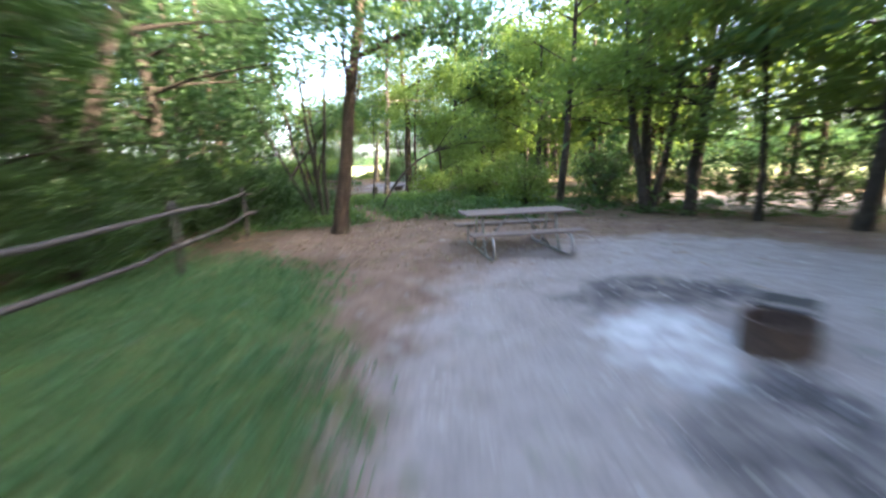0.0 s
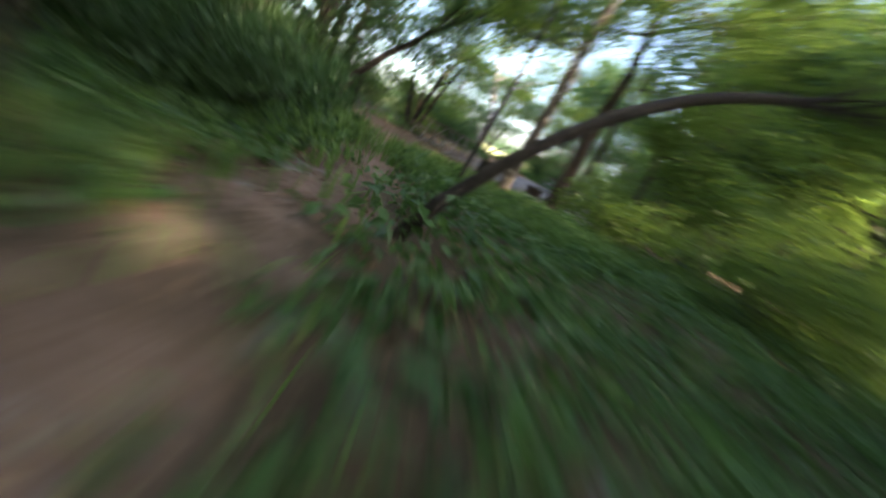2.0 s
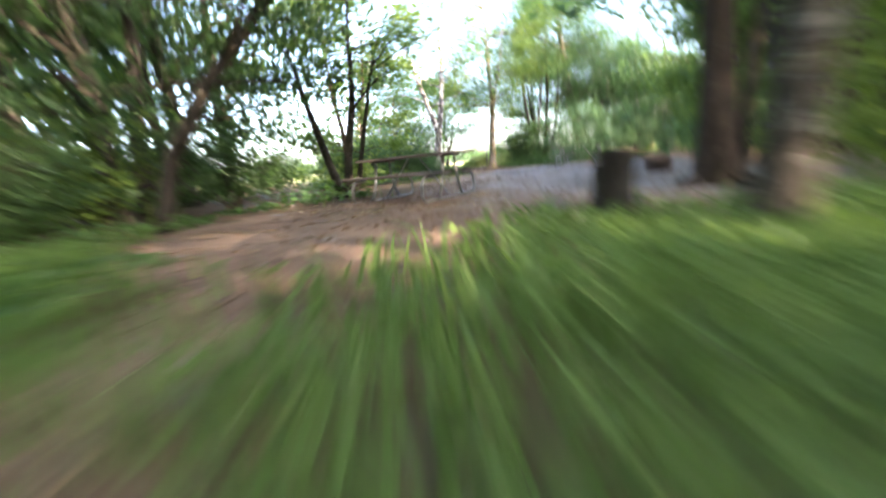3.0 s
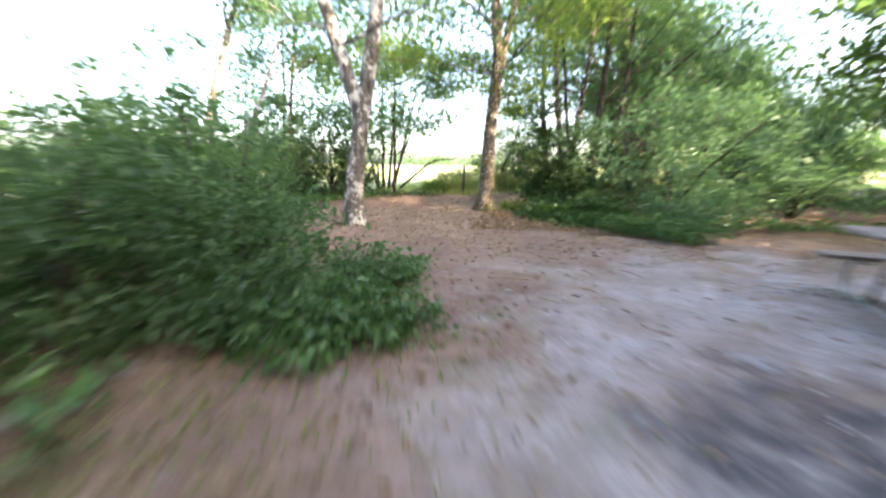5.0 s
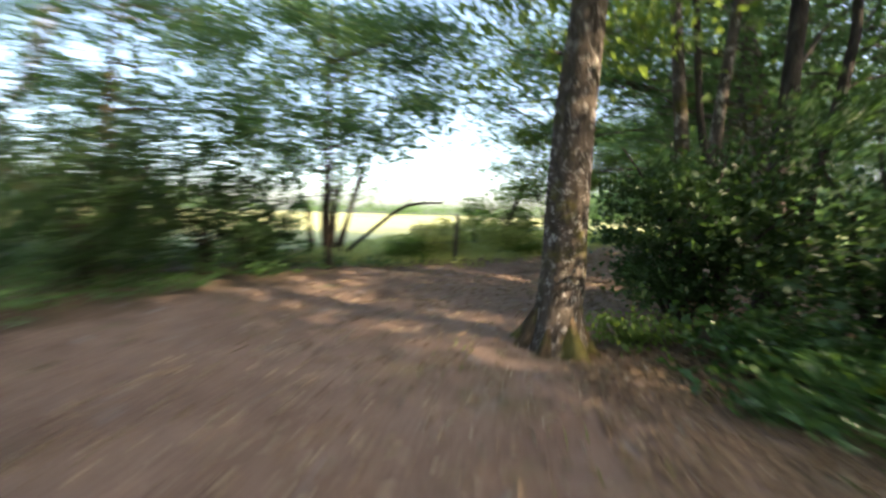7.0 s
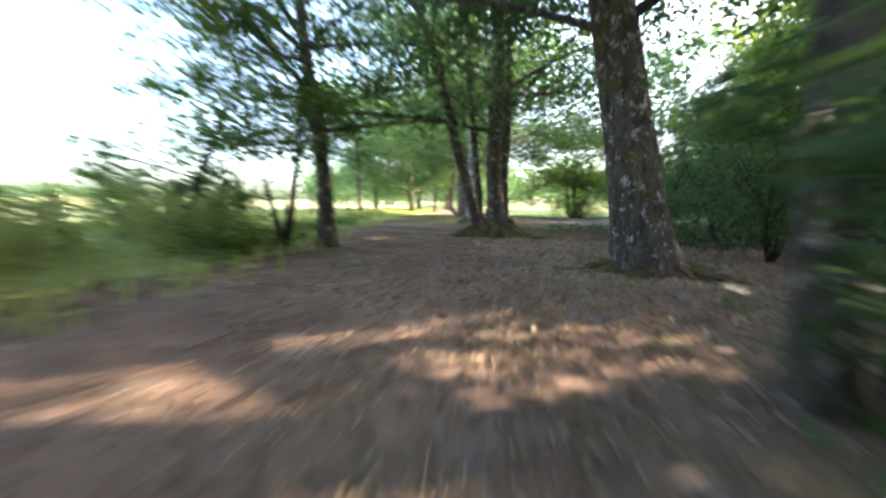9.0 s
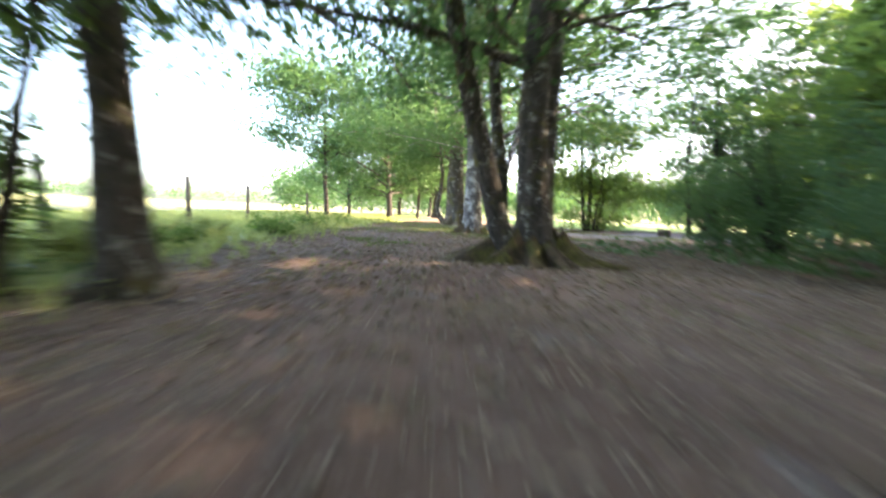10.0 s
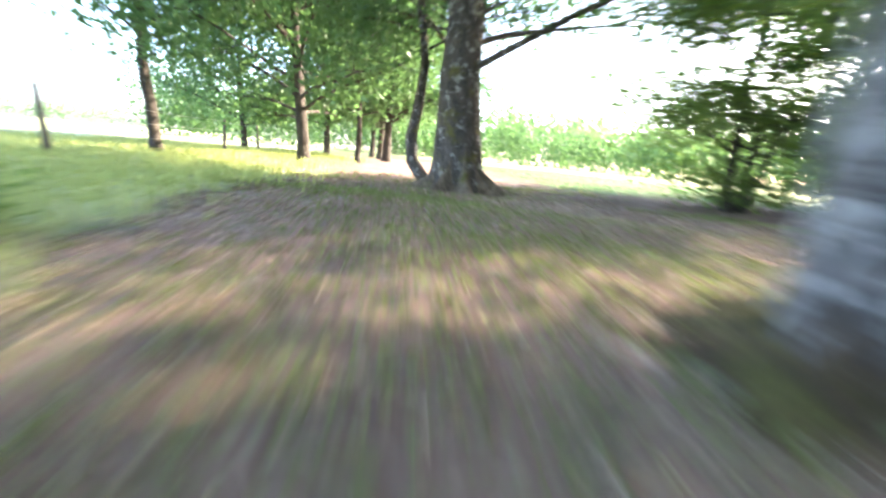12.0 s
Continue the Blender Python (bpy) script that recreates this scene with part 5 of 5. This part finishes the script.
def fire_ring(m, label, swung=0.0):
    """A rolled steel ring, its rim turned over, with ash inside and a flip-over cooking grate on a bracket."""
    f = base_at("fire_ring", m, label, "fire ring", "fire rings")
    n, r, h = 32, 0.265, 0.25
    g = Geo()
    ang = np.arange(n) * 2 * math.pi / n
    rows = [(r, -0.04), (r, h), (r + 0.012, h + 0.012), (r - 0.012, h + 0.014), (r - 0.016, h - 0.01), (r - 0.016, 0.02)]
    v = np.concatenate([np.stack([np.cos(ang) * a, np.sin(ang) * a, 0 * ang + b], 1) for a, b in rows])
    g.add(v, [(i * n + j, i * n + (j + 1) % n, (i + 1) * n + (j + 1) % n, (i + 1) * n + j) for i in range(len(rows) - 1) for j in range(n)])
    part("ring", g.mesh("ring", STEEL, True), f, "sooty rolled steel ring")
    g = Geo()
    rows = [(r - 0.02, 0.07), (r * 0.6, 0.09), (r * 0.25, 0.12)]
    v = np.concatenate([np.stack([np.cos(ang) * a, np.sin(ang) * a, b + 0.012 * np.sin(ang * 5)], 1) for a, b in rows] + [np.array([[0, 0, 0.13]])])
    g.add(v, [(i * n + j, i * n + (j + 1) % n, (i + 1) * n + (j + 1) % n, (i + 1) * n + j) for i in range(2) for j in range(n)] + [(2 * n + j, 2 * n + (j + 1) % n, 3 * n) for j in range(n)])
    part("ash_bed", g.mesh("ash_bed", ASH, True), f, "grey ash")
    g = Geo()
    tube(g, [(0.06, -0.22, h + 0.078), (0.06, 0.22, h + 0.078)], 0.012, 6)
    grate = part("grate", g.mesh("grate", GRATE), f, "black iron cooking grate")
    g = Geo()
    tube(g, [(0.54, -0.22, h + 0.058), (0.54, 0.22, h + 0.058)], 0.012, 6)
    part("cross_rod", g.mesh("cross_rod", GRATE), grate)
    for k in range(9):
        g = Geo()
        y = -0.208 + k * 0.052
        tube(g, [(0.06, y, h + 0.07), (0.54, y, h + 0.05)], 0.008, 5)
        part("bar", g.mesh("bar", GRATE), grate)
    g = Geo()
    box(g, (0.24, 0.52), (-0.21, 0.21), (h + 0.074, h + 0.084), 0.002)
    part("plate", g.mesh("plate", GRATE), grate, "flat black iron plate")
    for s in (-1, 1):
        g = Geo()
        tube(g, [(0.20, s * 0.18, h - 0.12), (0.26, s * 0.19, h + 0.0), (0.27, s * 0.20, h + 0.06)], 0.012, 6)
        part("bracket", g.mesh("bracket", GRATE, True), f)
    return f


RING = fire_ring(plant(3.08, 3.47, 48), "sooty steel fire ring with a black iron grate on gravel")
copy_thing(RING, plant(-4.40, 25.1, 30))
copy_thing(RING, plant(-3.3, 27.3, 80))
copy_thing(RING, plant(9.6, 57.0, 200))
copy_thing(RING, plant(12.3, 56.3, 160))


def stump():
    rng = np.random.default_rng(5)
    s = base_at("tree_stump", plant(-4.72, 20.35), "dark cut tree stump beside the trail", "stump")
    g = Geo()
    tube(g, [(0, 0, -0.08), (0, 0, 0.03), (0.0, 0, 0.15), (0.01, 0, 0.35), (0.03, 0.01, 0.54)], [0.21, 0.17, 0.145, 0.13, 0.125], 16, 0.07, rng, cap=False)
    part("bark", g.mesh("bark", BARK_DARK, True), s)
    g = Geo()
    tube(g, [(0.03, 0.01, 0.50), (0.03, 0.01, 0.552)], [0.112, 0.115], 16, 0.03, rng)
    part("cut_face", g.mesh("cut_face", CUT_WOOD), s, "sawn brown wood")


stump()


def rail_fence():
    rng = np.random.default_rng(6)
    f = base_at("rail_fence", plant(0, 0), "old grey rustic pole fence sagging beside the grass", "fence")
    posts = [(-2.6, -3.6), (-3.0, -0.9), (-3.35, 1.9), (-3.95, 5.6), (-5.1, 9.3), (-6.4, 12.9)]
    for x, y in posts:
        g = Geo()
        tube(g, [(x, y, -0.2), (x + 0.01, y, 0.6), (x - 0.02, y + 0.02, 1.16)], [0.045, 0.04, 0.035], 8, 0.08, rng)
        part("post", g.mesh("post", RAIL_WOOD, True), f)
    for (x0, y0), (x1, y1) in zip(posts, posts[1:]):
        for z in (0.50, 1.0):
            g = Geo()
            k = np.linspace(-0.03, 1.03, 9)
            line = np.stack([x0 + (x1 - x0) * k + 0.07, y0 + (y1 - y0) * k, z - 0.05 * np.sin(k * 3.14)], 1) + wobble(rng, 9, 0.014) + rng.normal(size=(9, 3)) * [0.008, 0, 0.012]
            tube(g, line, 0.042 * (1 - 0.25 * k), 7, 0.07, rng)
            part("rail", g.mesh("rail", RAIL_WOOD, True), f)


rail_fence()


def field_fence():
    rng = np.random.default_rng(16)
    f = base_at("field_fence", plant(0, 0), "weathered wooden posts with sagging wire along the field", "fence")
    posts = []
    for (x0, y0), (x1, y1) in zip(FENCE[1:], FENCE[2:]):
        n = max(1, round(math.hypot(x1 - x0, y1 - y0) / 5.2))
        posts += [(x0 + (x1 - x0) * k / n, y0 + (y1 - y0) * k / n) for k in range(n)]
    for x, y in posts:
        g = Geo()
        lean = rng.uniform(-0.06, 0.06, 2)
        z = rise(np.array(x), np.array(y))
        tube(g, [(x, y, z - 0.2), (x + lean[0] * 0.5, y, z + 0.6), (x + lean[0], y + lean[1], z + 1.22)], [0.065, 0.06, 0.05], 8, 0.08, rng)
        part("post", g.mesh("post", POST_WOOD, True), f)
    for h in (0.45, 0.80, 1.12):
        g = Geo()
        line = []
        for (x0, y0), (x1, y1) in zip(posts, posts[1:]):
            line += [(x0 + (x1 - x0) * k, y0 + (y1 - y0) * k, h - 0.05 * math.sin(k * math.pi)) for k in (0, 0.33, 0.67)]
        tube(g, line, 0.0035, 4)
        part("wire", g.mesh("wire", WIRE), f, "thin sagging wire")


field_fence()
